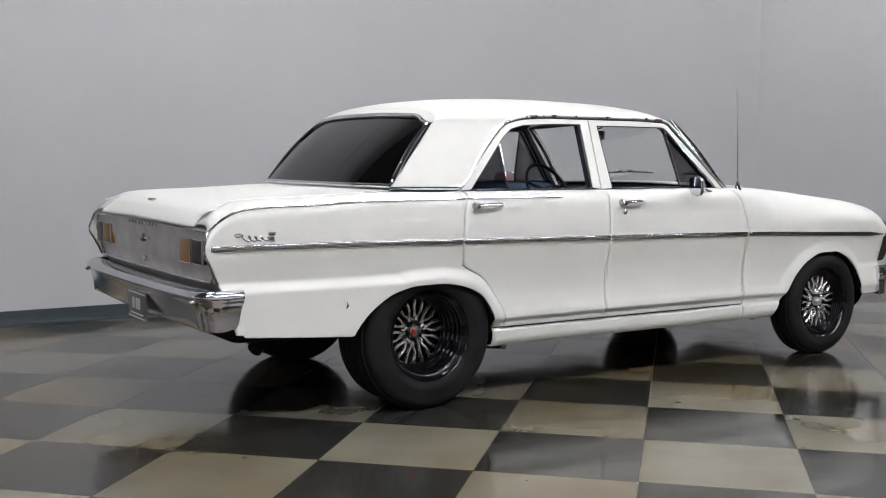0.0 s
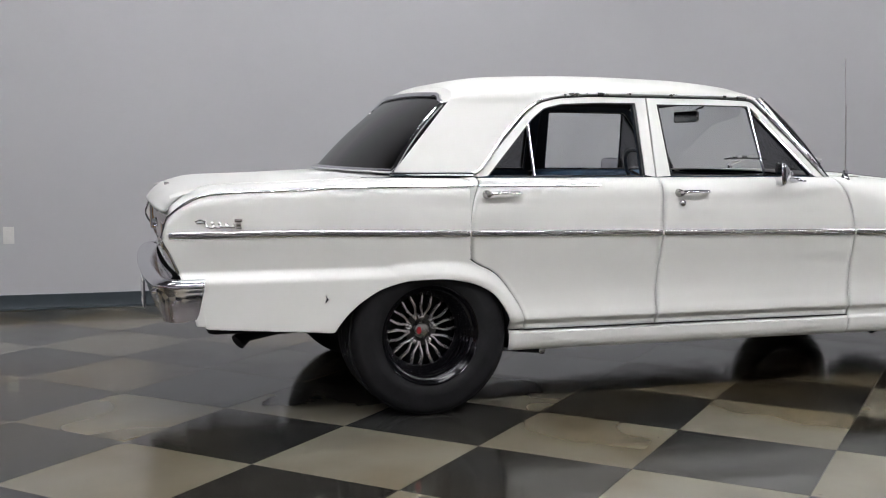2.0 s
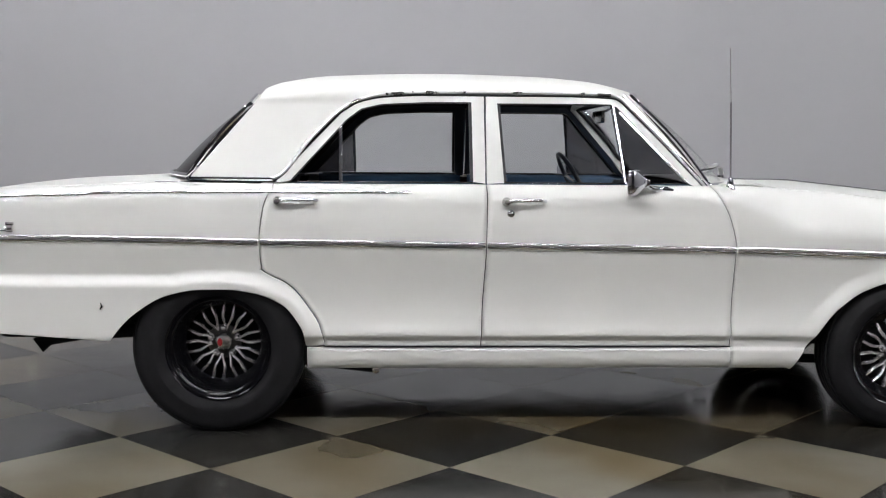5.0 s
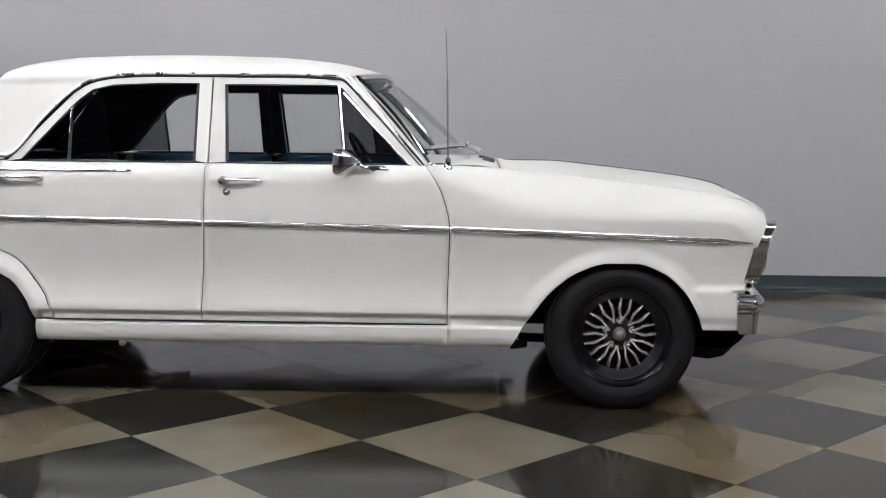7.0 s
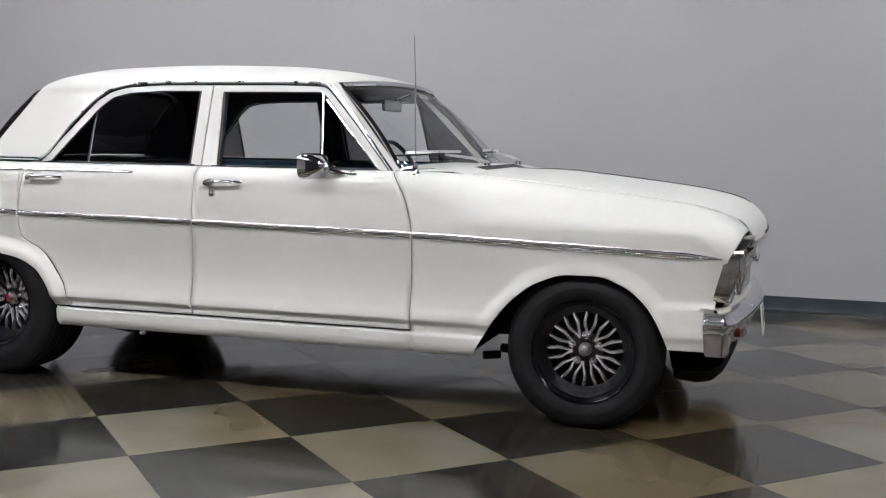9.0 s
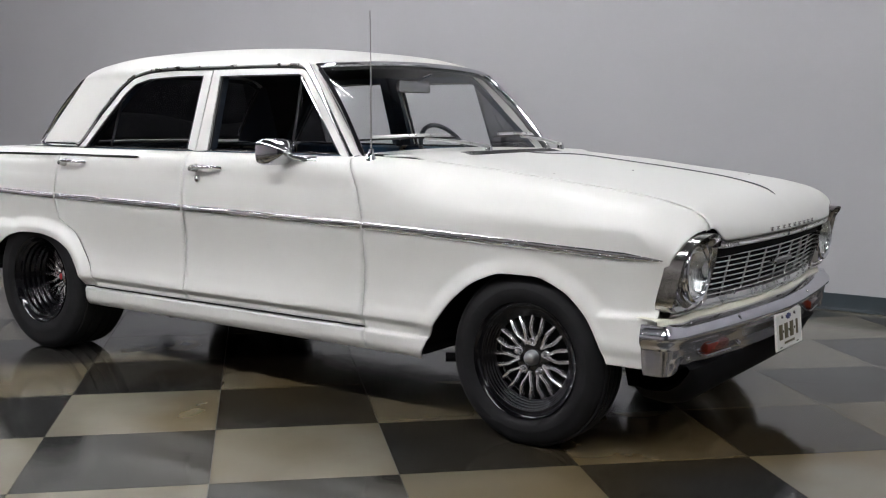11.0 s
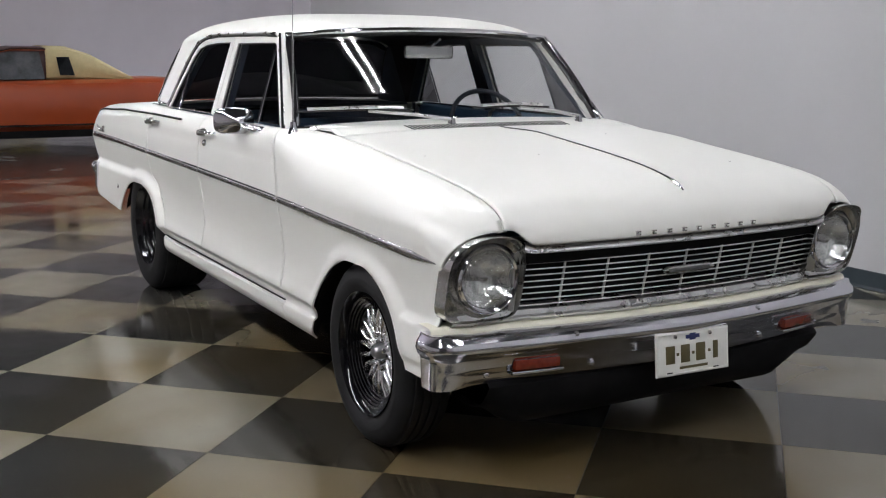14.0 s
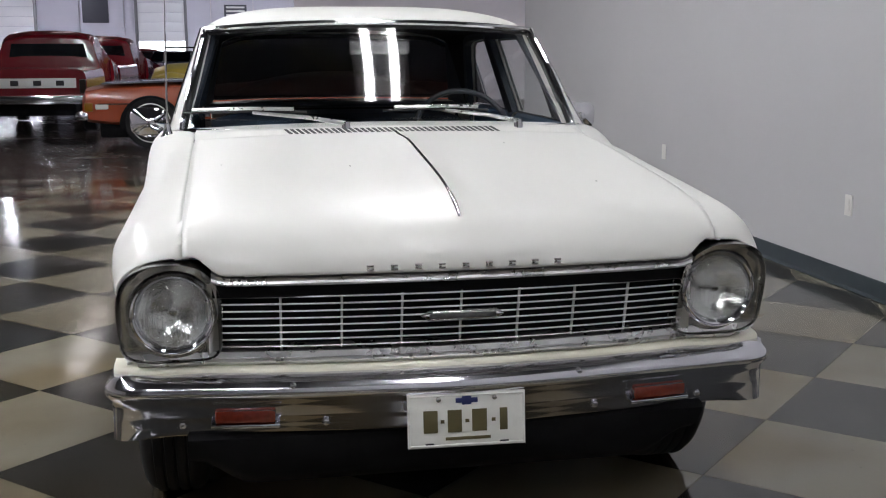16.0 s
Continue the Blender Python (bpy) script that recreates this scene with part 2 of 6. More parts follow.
ARCH_F = curve([0.945, 1.017, 1.119, 1.23, 1.341, 1.45, 1.56, 1.648, 1.704, 1.736], [0.250, 0.373, 0.502, 0.581, 0.614, 0.615, 0.580, 0.509, 0.423, 0.345])
RAIL_LINE = {
    n: np.array([(x, float(c(x))) for x in np.linspace(a, b, 140)])
    for n, c, a, b in (("R", ARCH_R, -1.83, -1.038), ("F", ARCH_F, 0.945, 1.736))
}


def arch_far(x, z, which):
    line = RAIL_LINE[which]
    return np.sqrt(((np.stack([x, z], -1)[..., None, :] - line) ** 2).sum(-1)).min(-1)


def side(x, z):
    """Half-width of the body side at a place along and a height."""
    x, z = np.broadcast_arrays(np.asarray(x, float), np.asarray(z, float))
    y = WIDE(x) - INSET(z)
    back = smooth((0.642 - z) / 0.05) * smooth((-1.38 - x) / 0.1)
    lip_r = smooth((0.082 - arch_far(x, z, "R")) / 0.062) * smooth((z - 0.33) / 0.08)
    nose = smooth((0.530 - z) / 0.035) * smooth((x - 1.62) / 0.08) * 0.7
    lip_f = smooth((0.070 - arch_far(x, z, "F")) / 0.065) * smooth((z - 0.33) / 0.10)
    rear = np.maximum(back, lip_r)
    front = np.maximum(nose, lip_f)
    tuck = INSET(z)
    return y + rear * (0.018 + 0.8 * np.minimum(tuck, 0.03)) + front * (0.006 + 0.7 * np.minimum(tuck, 0.03))


HOOD = curve([0.60, 0.85, 1.0, 1.4, 1.78, 1.90, 1.97, 2.03, 2.06, 2.085], [1.016, 1.016, 1.007, 0.969, 0.925, 0.902, 0.883, 0.843, 0.80, 0.76])
DECK = curve([-2.53, -2.50, -2.46, -2.37, -2.22, -2.0, -1.8, -1.6, -1.1], [0.866, 0.908, 0.940, 0.966, 0.984, 0.997, 1.008, 1.016, 1.012])


def top(x, y):
    """Height of hood, deck and their shoulders."""
    x, y = np.asarray(x, float), np.abs(np.asarray(y, float))
    crown = np.where(x > 0.3, 0.016 + 0.014 * smooth((x - 0.8) / 0.6), 0.016 - 0.009 * smooth((-1.9 - x) / 0.4)) * (y / 0.70) ** 2.2
    ridge = np.where(x > 0.3, 0.008 * np.exp(-((y / 0.05) ** 2)) * smooth((x - 0.9) / 0.3) * smooth((2.05 - x) / 0.06), 0.0)
    dip = np.where(x > 0.3, 0.010 * smooth((1.25 - x) / 0.3), 0.0)
    return np.where(x > 0.0, HOOD(x), DECK(x)) - crown + ridge - dip


X_FRONT = curve([0.30, 0.50, 0.52, 0.70, 0.79, 0.84, 0.88, 0.91, 0.94], [1.903, 1.903, 1.906, 1.950, 1.976, 1.984, 1.975, 1.955, 1.93])
X_REAR = curve([0.40, 0.617, 0.70, 0.775, 0.80, 0.865, 0.93, 0.97, 1.0], [-2.345, -2.410, -2.446, -2.480, -2.475, -2.452, -2.425, -2.39, -2.36])
FRONT_GAP = curve([0.30, 0.45, 0.60, 0.744, 0.86, 0.94, 1.0], [0.685, 0.686, 0.690, 0.693, 0.670, 0.633, 0.592])
MID_GAP = curve([0.30, 0.365, 0.485, 0.757, 0.974, 1.02], [-0.337, -0.335, -0.332, -0.318, -0.316, -0.318])
REAR_GAP = curve([0.34, 0.364, 0.433, 0.524, 0.585, 0.615, 0.635, 0.66, 0.767, 0.90, 0.99, 1.02], [-0.966, -0.968, -0.984, -1.040, -1.090, -1.131, -1.175, -1.213, -1.222, -1.208, -1.173, -1.16])
GAP = 0.0020
HOOD_GAP, DECK_GAP = 0.672, 0.69
BELT_Y, BELT_Z = 0.762, 1.0


def shoulder(y0, z0, y1, z1, n, p=0.8):
    """From a body side up and over to the edge of a flat top."""
    a = np.linspace(0, math.pi / 2, n)
    return y1 + (y0 - y1) * np.cos(a) ** p, z0 + (z1 - z0) * np.sin(a) ** p


def mirrored(pts, s):
    pts = np.array(pts, float)
    pts[..., 1] *= s
    return pts


def hood_edge(y):
    """Front edge of the hood: slightly pointed in plan, lifted over the lamps."""
    a = abs(y)
    lift = float(smooth((a - 0.575) / 0.075))
    return 2.076 - 0.050 * (a / 0.66) ** 2 - 0.010 * lift, 0.752 + 0.046 * lift


def hood_nose(y, n=22):
    """The turned-down end of the hood, from its flat part to its edge."""
    xe, ze = hood_edge(y)
    z0 = float(top(1.88, y))
    slope = (z0 - float(top(1.86, y))) / 0.02
    p0, p1, p2 = (1.88, z0), (xe + 0.004, z0 + slope * (xe - 1.88) * 0.95), (xe, ze)
    out = []
    for t in np.linspace(0, 1, n)[1:]:
        q = [(1 - t) ** 2, 2 * t * (1 - t) * 0.80, t * t]
        out.append((sum(a * b[0] for a, b in zip(q, (p0, p1, p2))) / sum(q), sum(a * b[1] for a, b in zip(q, (p0, p1, p2))) / sum(q)))
    return out


def fender(s):
    cols = []
    nose = [(1.88, float(top(1.88, HOOD_GAP)))] + hood_nose(HOOD_GAP, 30)
    nx, nz = np.array(nose).T
    us = np.unique(np.r_[np.linspace(0.70, 0.945, 14), np.linspace(0.945, 1.736, 90), np.linspace(1.736, 1.88, 14), np.linspace(1.88, 2.0, 22)])
    for u in us:
        w0 = float(smooth((0.93 - u) / 0.23))
        w1 = float(smooth((u - 1.80) / 0.20))
        low = 0.258
        if 0.945 <= u <= 1.736:
            low = float(ARCH_F(u))
        elif u > 1.736:
            low = 0.345
        if u <= 1.88:
            xt, tz = u, float(top(u, HOOD_GAP)) - 0.003
        else:
            q = np.linspace(0, 1, 30)
            t = (u - 1.88) / 0.12
            xt, tz = float(np.interp(t, q, nx)), float(np.interp(t, q, nz)) - 0.003
        zs = max(tz - 0.19, 0.785) * (1 - w1) + 0.700 * w1
        za0 = np.unique(np.r_[np.linspace(0.245, 0.42, 26), np.linspace(0.42, 0.70, 34)])
        zr = np.r_[np.maximum(np.minimum(za0, zs - 0.004), low), np.linspace(0.70, zs, 9)[1:] if zs > 0.71 else np.linspace(zs - 0.003, zs, 8)]
        y = side(u, zr)
        ya, za = shoulder(float(side(u, zs)), zs, HOOD_GAP + 0.0018, tz, 18, 1.22 * (1 - w1) + 0.94 * w1)
        frac = np.linspace(0, 1, 18)
        # towards the door the section turns into that of the door
        k = float(smooth((0.97 - u) / 0.27))
        yd, zd = shoulder(float(side(u, 0.885)), 0.885, BELT_Y - 0.004, BELT_Z - 0.002, 12, 0.8)
        zl = np.linspace(zs, 0.885, 4)[1:]
        yd = np.r_[side(u, np.array([zs])), side(u, zl), yd[1:], np.linspace(BELT_Y, HOOD_GAP + 0.0018, 5)[2:]]
        zd = np.r_[zs, zl, zd[1:], np.array([0.9995, 1.0, tz])]
        ya, za = ya * (1 - k) + yd * k, za * (1 - k) + zd * k
        yy, zz = np.r_[y, ya[1:]], np.r_[zr, za[1:]]
        xx = u + w0 * (FRONT_GAP(zz) + GAP - 0.70) + w1 * (X_FRONT(zz) - 2.0)
        f = np.r_[np.zeros(len(y)), frac[1:] ** 1.3]
        xx = xx * (1 - f * w1) + (xt - 0.003) * f * w1
        cols.append(np.stack([xx, -yy, zz], -1))
    b = Bag().grid(mirrored(cols, -s), flip=(s > 0))
    return b.obj("front_fender", PAINT, car, solid=0.006)


def quarter(s):
    cols = []
    us = np.unique(np.r_[np.linspace(-2.515, -1.806, 60), np.linspace(-1.806, -1.045, 90), np.linspace(-1.0449, -0.966, 22), -1.2225, -1.2215])
    for u in us:
        w1 = float(smooth((-2.28 - u) / 0.235))
        if u < -1.806:
            low = float(np.interp(u, [-2.515, -2.32, -1.806], [0.43, 0.416, 0.378]))
        elif u < -1.0425:
            low = float(ARCH_R(u))
        else:
            low = 0.352
        cut = 9.0
        if u > -1.2222:
            zz0 = np.linspace(0.34, 0.66, 200)
            cut = float(np.interp(u, REAR_GAP(zz0)[::-1], zz0[::-1])) - 0.004
        tz = float(top(u, DECK_GAP)) - 0.002
        zs = tz - 0.115
        zr = np.r_[np.maximum(np.unique(np.r_[np.linspace(0.352, 0.60, 34), np.linspace(0.60, 0.66, 14)]), low), np.linspace(0.66, zs, 22)[1:]]
        y = side(u, zr)
        ya, za = shoulder(float(side(u, zs)), zs, DECK_GAP + GAP, tz, 16, 0.62)
        yy, zz = np.r_[y, ya[1:]], np.r_[zr, za[1:]]
        if cut < 5:
            k = zz > max(cut, low)
            yy = np.where(k, float(side(u, max(cut, low))), yy)
            zz = np.minimum(zz, max(cut, low))
        xx = u + w1 * (X_REAR(zz) + 2.515)
        cols.append(np.stack([xx, -yy, zz], -1))
    b = Bag().grid(mirrored(cols, -s), flip=(s > 0))
    # the strip beside the rear window, ahead of the deck, up to the door
    cols = []
    for u in np.linspace(-1.2215, -1.155, 6):
        zl = np.linspace(0.66, 0.885, 12)
        ya, za = shoulder(float(side(u, 0.885)), 0.885, DECK_GAP + GAP, 1.0, 12, 0.62)
        yy, zz = np.r_[side(u, zl), ya[1:]], np.r_[zl, za[1:]]
        f = (u + 1.2215) / 0.0665
        xx = -1.2215 + f * (REAR_GAP(zz) - GAP + 1.2215)
        cols.append(np.stack([xx, -yy, zz], -1))
    b.grid(mirrored(cols, -s), flip=(s > 0))
    return b.obj("quarter_panel", PAINT, car, solid=0.006)


def door_skin(name, back, ahead, s, low=0.3495):
    rows = []
    zr = np.unique(np.r_[np.linspace(low, 0.42, 14), np.linspace(0.42, 0.885, 34)])
    ya, za = shoulder(float(side(0, 0.885)), 0.885, BELT_Y - 0.004, BELT_Z - 0.002, 12, 0.8)
    for k, z in enumerate(np.r_[zr, za[1:]]):
        a, c = float(back(z)) + GAP, float(ahead(z)) - GAP
        xs = np.linspace(a, c, 44)
        y = side(xs, z) if k < len(zr) else side(xs, 0.885) - float(side(0, 0.885)) + ya[1 + k - len(zr)]
        rows.append(np.stack([xs, -y, np.full(44, z)], -1))
    b = Bag().grid(mirrored(rows, -s), flip=(s < 0))
    return b.obj(name, PAINT, car, solid=0.008)


for s in (-1, 1):
    fender(s)
    quarter(s)
front_doors = {s: door_skin("front_door", MID_GAP, FRONT_GAP, s) for s in (-1, 1)}
rear_doors = {s: door_skin("rear_door", REAR_GAP, MID_GAP, s) for s in (-1, 1)}

# hood: top, nose turned down to the grille lip
cols = []
for y in np.linspace(-HOOD_GAP + GAP, HOOD_GAP - GAP, 97):
    cols.append([(u, y, float(top(u, y))) for u in np.linspace(0.90, 1.88, 36)] + [(x, y, z) for x, z in hood_nose(y)])
hood = Bag().grid(cols, flip=True).obj("hood", PAINT, car, solid=0.006)
# cowl between hood and windscreen, rising towards the glass
def cowl_z(x, y):
    return top(np.maximum(x, 0.62), y) - 0.003 + 0.015 * smooth((0.892 - np.asarray(x, float)) / 0.085)


rows = []
for x in np.linspace(0.55, 0.895, 24):
    ys = np.linspace(-0.672, 0.672, 61)
    rows.append(np.stack([np.full(61, x), ys, cowl_z(x, ys)], -1))
Bag().grid(rows).obj("cowl_panel", PAINT, car, solid=0.006)
# deck lid, turned down at the rear
rows = []
for u in np.r_[np.linspace(-1.56, -2.38, 34), np.linspace(-2.39, -2.525, 22)]:
    ys = np.linspace(-DECK_GAP + GAP, DECK_GAP - GAP, 81)
    zz = top(u, ys)
    xx = u + float(smooth((-2.28 - u) / 0.235)) * (0.028 + (X_REAR(zz) + 2.487) * (np.abs(ys) / 0.69) ** 5)
    rows.append(np.stack([xx, ys, zz], -1))
Bag().grid(rows, flip=True).obj("trunk_lid", PAINT, car, solid=0.006)

# jamb strips behind the shut lines, blackened in place of the gaps' shade
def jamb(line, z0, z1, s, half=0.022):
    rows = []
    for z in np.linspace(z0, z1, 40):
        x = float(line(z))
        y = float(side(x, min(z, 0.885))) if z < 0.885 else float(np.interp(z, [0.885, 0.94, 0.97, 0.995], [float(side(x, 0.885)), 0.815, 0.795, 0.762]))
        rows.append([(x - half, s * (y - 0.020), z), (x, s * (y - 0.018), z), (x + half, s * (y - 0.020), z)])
    return fixed(Bag().grid(rows), "door_jamb", SHUT_SHADE, car, "door jamb blackened to stand in for gap shade")


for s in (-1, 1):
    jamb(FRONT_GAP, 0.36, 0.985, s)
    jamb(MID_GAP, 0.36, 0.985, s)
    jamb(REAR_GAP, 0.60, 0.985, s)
    # white backing strips added under hood and trunk seams to lighten the gaps
    rows = [[(x, s * (HOOD_GAP - 0.03), float(top(x, HOOD_GAP)) - 0.0085), (x, s * HOOD_GAP, float(top(x, HOOD_GAP)) - 0.0085), (x, s * (HOOD_GAP + 0.03), float(top(x, HOOD_GAP)) - 0.030)] for x in np.linspace(0.9, 1.97, 30)]
    fixed(Bag().grid(rows), "hood_channel", PAINT, car)
    rows = [[(x, s * (DECK_GAP - 0.03), float(top(x, DECK_GAP)) - 0.013), (x, s * DECK_GAP, float(top(x, DECK_GAP)) - 0.013), (x, s * (DECK_GAP + 0.03), float(top(x, DECK_GAP)) - 0.022)] for x in np.linspace(-1.5, -2.44, 30)]
    fixed(Bag().grid(rows), "trunk_channel", PAINT, car)

# rocker panels under the doors
for s in (-1, 1):
    rows = []
    for z in np.linspace(0.258, 0.3470, 14):
        xs = np.linspace(-1.036, 0.694, 60)
        rows.append(np.stack([xs, -side(xs, z), np.full(60, z)], -1))
    rows.insert(0, np.stack([np.linspace(-1.036, 0.694, 60), np.full(60, -0.71), np.full(60, 0.250)], -1))
    Bag().grid(mirrored(rows, -s), flip=(s < 0)).obj("rocker_panel", PAINT, car, solid=0.004)
    # black strip stands in for the shade of the sill seam
    b = Bag()
    b.box(-0.965, 0.685, -0.822, -0.805, 0.3465, 0.3500)
    Bag().add(mirrored(b.v, -s), b.f).obj("sill_seam", SHUT_SHADE, car)

# ---- greenhouse ----
RAIL = curve([-1.62, -1.182, -1.018, -0.90, -0.82, -0.72, -0.55, 0.01, 0.215, 0.245, 0.27, 0.62], [1.012, 1.018, 1.189, 1.300, 1.341, 1.360, 1.368, 1.368, 1.362, 1.352, 1.330, 0.955])
ROOF = curve([-1.62, -1.30, -1.25, -1.17, -0.95, -0.5, -0.1, 0.155, 0.29, 0.36, 0.40], [1.30, 1.366, 1.392, 1.426, 1.457, 1.470, 1.462, 1.440, 1.411, 1.387, 1.368])


def narrow(x):
    return 1 - 0.095 * np.clip((-0.85 - np.asarray(x, float)) / 0.72, 0, 2) ** 1.3


def lean(x, z):
    """Half-width of pillars and window plane."""
    return (BELT_Y - 0.33 * (np.asarray(z, float) - 1.0)) * narrow(x)


def roof_section(x, low, n=34):
    zt, zk = float(ROOF(x)), 1.325
    pts = [(lean(x, z), z) for z in np.linspace(1.0, zk, 26)]
    a = np.linspace(0, math.pi / 2, n)[1:]
    y0 = float(lean(x, zk))
    pts += [(y0 * math.cos(t) ** 0.62 if t < 1.57 else 0.0, zk + (zt - zk) * math.sin(t) ** 0.80) for t in a]
    ys, zs = np.array(pts).T
    yl = float(np.interp(low, zs, ys))
    ys = np.where(zs < low, yl, ys)
    return ys, np.maximum(zs, low)


BACK_X, BACK_SLOPE = -1.235, 0.86


def back_edge(z):
    return BACK_X - (1.350 - z) * BACK_SLOPE


cols = []
for x in np.r_[np.linspace(-1.528, -1.20, 34), np.linspace(-1.19, -0.75, 34), np.linspace(-0.73, 0.345, 44)]:
    ys, zs = roof_section(x, float(RAIL(x)) if x < 0.24 else 1.352)
    if x < BACK_X:
        cut = 1.350 - (BACK_X - x) / BACK_SLOPE
        yc = float(np.interp(cut, zs, ys))
        ys, zs = np.where(zs > cut, yc, ys), np.minimum(zs, cut)
    f = smooth((x - 0.1) / 0.245)
    cols.append(np.stack([x + f * (0.02 - 0.085 * (ys / 0.66) ** 2), -ys, zs], -1))
roof = Bag()
for s in (-1, 1):
    roof.grid(mirrored(cols, -s), flip=(s > 0))
roof.obj("roof", PAINT, car, solid=0.010)
# dark lining of the pillars and roof
inner = Bag()
for s in (-1, 1):
    cols = []
    for x in np.linspace(-1.24, 0.24, 40):
        ys, zs = roof_section(x, float(RAIL(x)))
        cols.append(np.stack([np.full(len(ys), x), -(ys - 0.03 * (ys > 0)), zs - 0.022], -1))
    inner.grid(mirrored(cols, -s), flip=(s < 0))
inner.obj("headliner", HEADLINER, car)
for s in (-1, 1):
    cols = []
    for z in np.linspace(1.0, 1.32, 14):
        xs = np.linspace(float(back_edge(z)) + 0.01, -1.215, 12)
        cols.append(np.stack([xs, -(lean(xs, z) - 0.04), np.full(12, z)], -1))
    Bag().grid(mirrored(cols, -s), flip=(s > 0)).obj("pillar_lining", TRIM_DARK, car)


def on_side(line, s, off=0.0):
    """Places (along, height) laid onto the leaning window plane of one side."""
    return [(x, s * (float(lean(x, z)) + off), z) for x, z in line]


def strip(outer, inner_line, s, thick, off=0.0):
    """A flat frame between two lines, with depth."""
    o, i = np.array(on_side(outer, s, off)), np.array(on_side(inner_line, s, off))
    o2, i2 = o.copy(), i.copy()
    o2[:, 1] -= s * thick
    i2[:, 1] -= s * thick
    return Bag().grid([o, i, i2, o2], close_u=True, close_v=False)


def dense(line, n=8):
    out = []
    for a, b in zip(line, line[1:]):
        out += [(a[0] + (b[0] - a[0]) * k / n, a[1] + (b[1] - a[1]) * k / n) for k in range(n)]
    return out + [line[-1]]


REAR_OUT = [(-1.170, 1.000), (-1.010, 1.172), (-0.905, 1.280), (-0.835, 1.327), (-0.74, 1.348), (-0.55, 1.356), (-0.321, 1.357), (-0.319, 1.000)]
REAR_IN = [(-1.112, 1.006), (-0.990, 1.140), (-0.885, 1.255), (-0.825, 1.300), (-0.74, 1.320), (-0.55, 1.329), (-0.372, 1.330), (-0.368, 1.008)]
FRONT_OUT = [(-0.313, 1.000), (-0.313, 1.357), (-0.05, 1.357), (0.213, 1.353), (0.244, 1.335), (0.575, 0.985)]
FRONT_IN = [(-0.243, 1.004), (-0.266, 1.326), (-0.05, 1.327), (0.205, 1.326), (0.232, 1.314), (0.516, 1.003)]

for s in (-1, 1):
    fd, rd = front_doors[s], rear_doors[s]
    fixed(strip(dense(FRONT_OUT), dense(FRONT_IN), s, 0.022), "window_frame", PAINT, fd)
    fixed(strip(dense(REAR_OUT), dense(REAR_IN), s, 0.022), "window_frame", PAINT, rd)
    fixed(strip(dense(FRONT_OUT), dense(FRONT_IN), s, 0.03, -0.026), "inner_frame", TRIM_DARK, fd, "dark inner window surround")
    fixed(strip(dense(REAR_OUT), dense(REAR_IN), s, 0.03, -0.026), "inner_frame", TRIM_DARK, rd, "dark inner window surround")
    # black seal round the glass
    shrink = lambda line, k: [(x + (cx - x) * k, z + (1.16 - z) * k) for (x, z), cx in zip(line, [np.mean([p[0] for p in line])] * len(line))]
    fixed(strip(dense(FRONT_IN), dense(shrink(FRONT_IN, 0.035)), s, 0.008, -0.006), "window_seal", SEAL, fd)
    fixed(strip(dense(REAR_IN), dense(shrink(REAR_IN, 0.035)), s, 0.008, -0.006), "window_seal", SEAL, rd)
    # glass, in front of and behind each vent bar
    for door, line in ((fd, [[(-0.240, 1.003), (-0.264, 1.327), (0.204, 1.326), (0.250, 1.006)], [(0.250, 1.006), (0.204, 1.326), (0.230, 1.314), (0.514, 1.006)]]),
                       (rd, [[(-1.110, 1.008), (-0.99, 1.138), (-0.908, 1.225), (-0.904, 1.010)], [(-0.904, 1.010), (-0.908, 1.230), (-0.83, 1.298), (-0.74, 1.321), (-0.374, 1.331), (-0.368, 1.009)]])):
        for k, poly in enumerate(line):
            pts = on_side(poly, s, -0.014)
            vent = (door is fd) == (k == 1)
            pane = build("vent_pane" if vent else "pane", pts, [tuple(range(len(pts)))], GLASS if not vent else SMOKE, door, smooth=False)
            pane.visible_shadow = False
    fixed(Bag().tube(on_side([(0.252, 1.000), (0.218, 1.324)], s, -0.006), 0.007, 8, flat=0.6), "vent_bar", CHROME, fd, "chrome vent window bar")
    fixed(Bag().tube(on_side([(0.240, 1.292), (0.504, 1.012)], s, -0.003), 0.005, 6), "vent_edge", CHROME, fd)
    fixed(Bag().tube(on_side([(-0.904, 1.003), (-0.908, 1.232)], s, -0.006), 0.007, 8, flat=0.6), "vent_bar", CHROME, rd, "chrome vent window bar")
    # chrome drip rail from windscreen pillar over the doors to the belt
    line = [(x, float(RAIL(x))) for x in np.r_[np.linspace(0.585, 0.28, 16), np.linspace(0.265, 0.15, 10), np.linspace(0.1, -0.6, 16), np.linspace(-0.65, -1.185, 30)]]
    fixed(Bag().tube(on_side(line, s, 0.006), 0.0080, 8, flat=0.8), "drip_rail", BRIGHT, car, "polished chrome drip rail")
    line2 = [(x - 0.004, z - 0.011) for x, z in line]
    fixed(Bag().tube(on_side(line2, s, 0.0), 0.004, 6), "rail_seal", SEAL, car)
    # chrome moulding along the foot of the rear pillar
    fixed(Bag().tube([(x, s * (float(lean(x, 1.012)) + 0.004 - 0.02 * max(0, (-1.43 - x) / 0.12) ** 2), 1.013) for x in np.linspace(-1.178, -1.530, 16)], 0.0115, 8, flat=0.8), "pillar_moulding", CHROME, car, "chrome moulding at the rear pillar foot")
    # windscreen pillar
    pill = []
    for f in np.linspace(0, 1, 18):
        xo, zo = 0.566 - f * 0.325, 0.985 + f * 0.365
        xi, yi, zi = 0.604 - f * 0.316, 0.727 - f * 0.090, 0.992 + f * 0.362
        yo = float(lean(xo, zo))
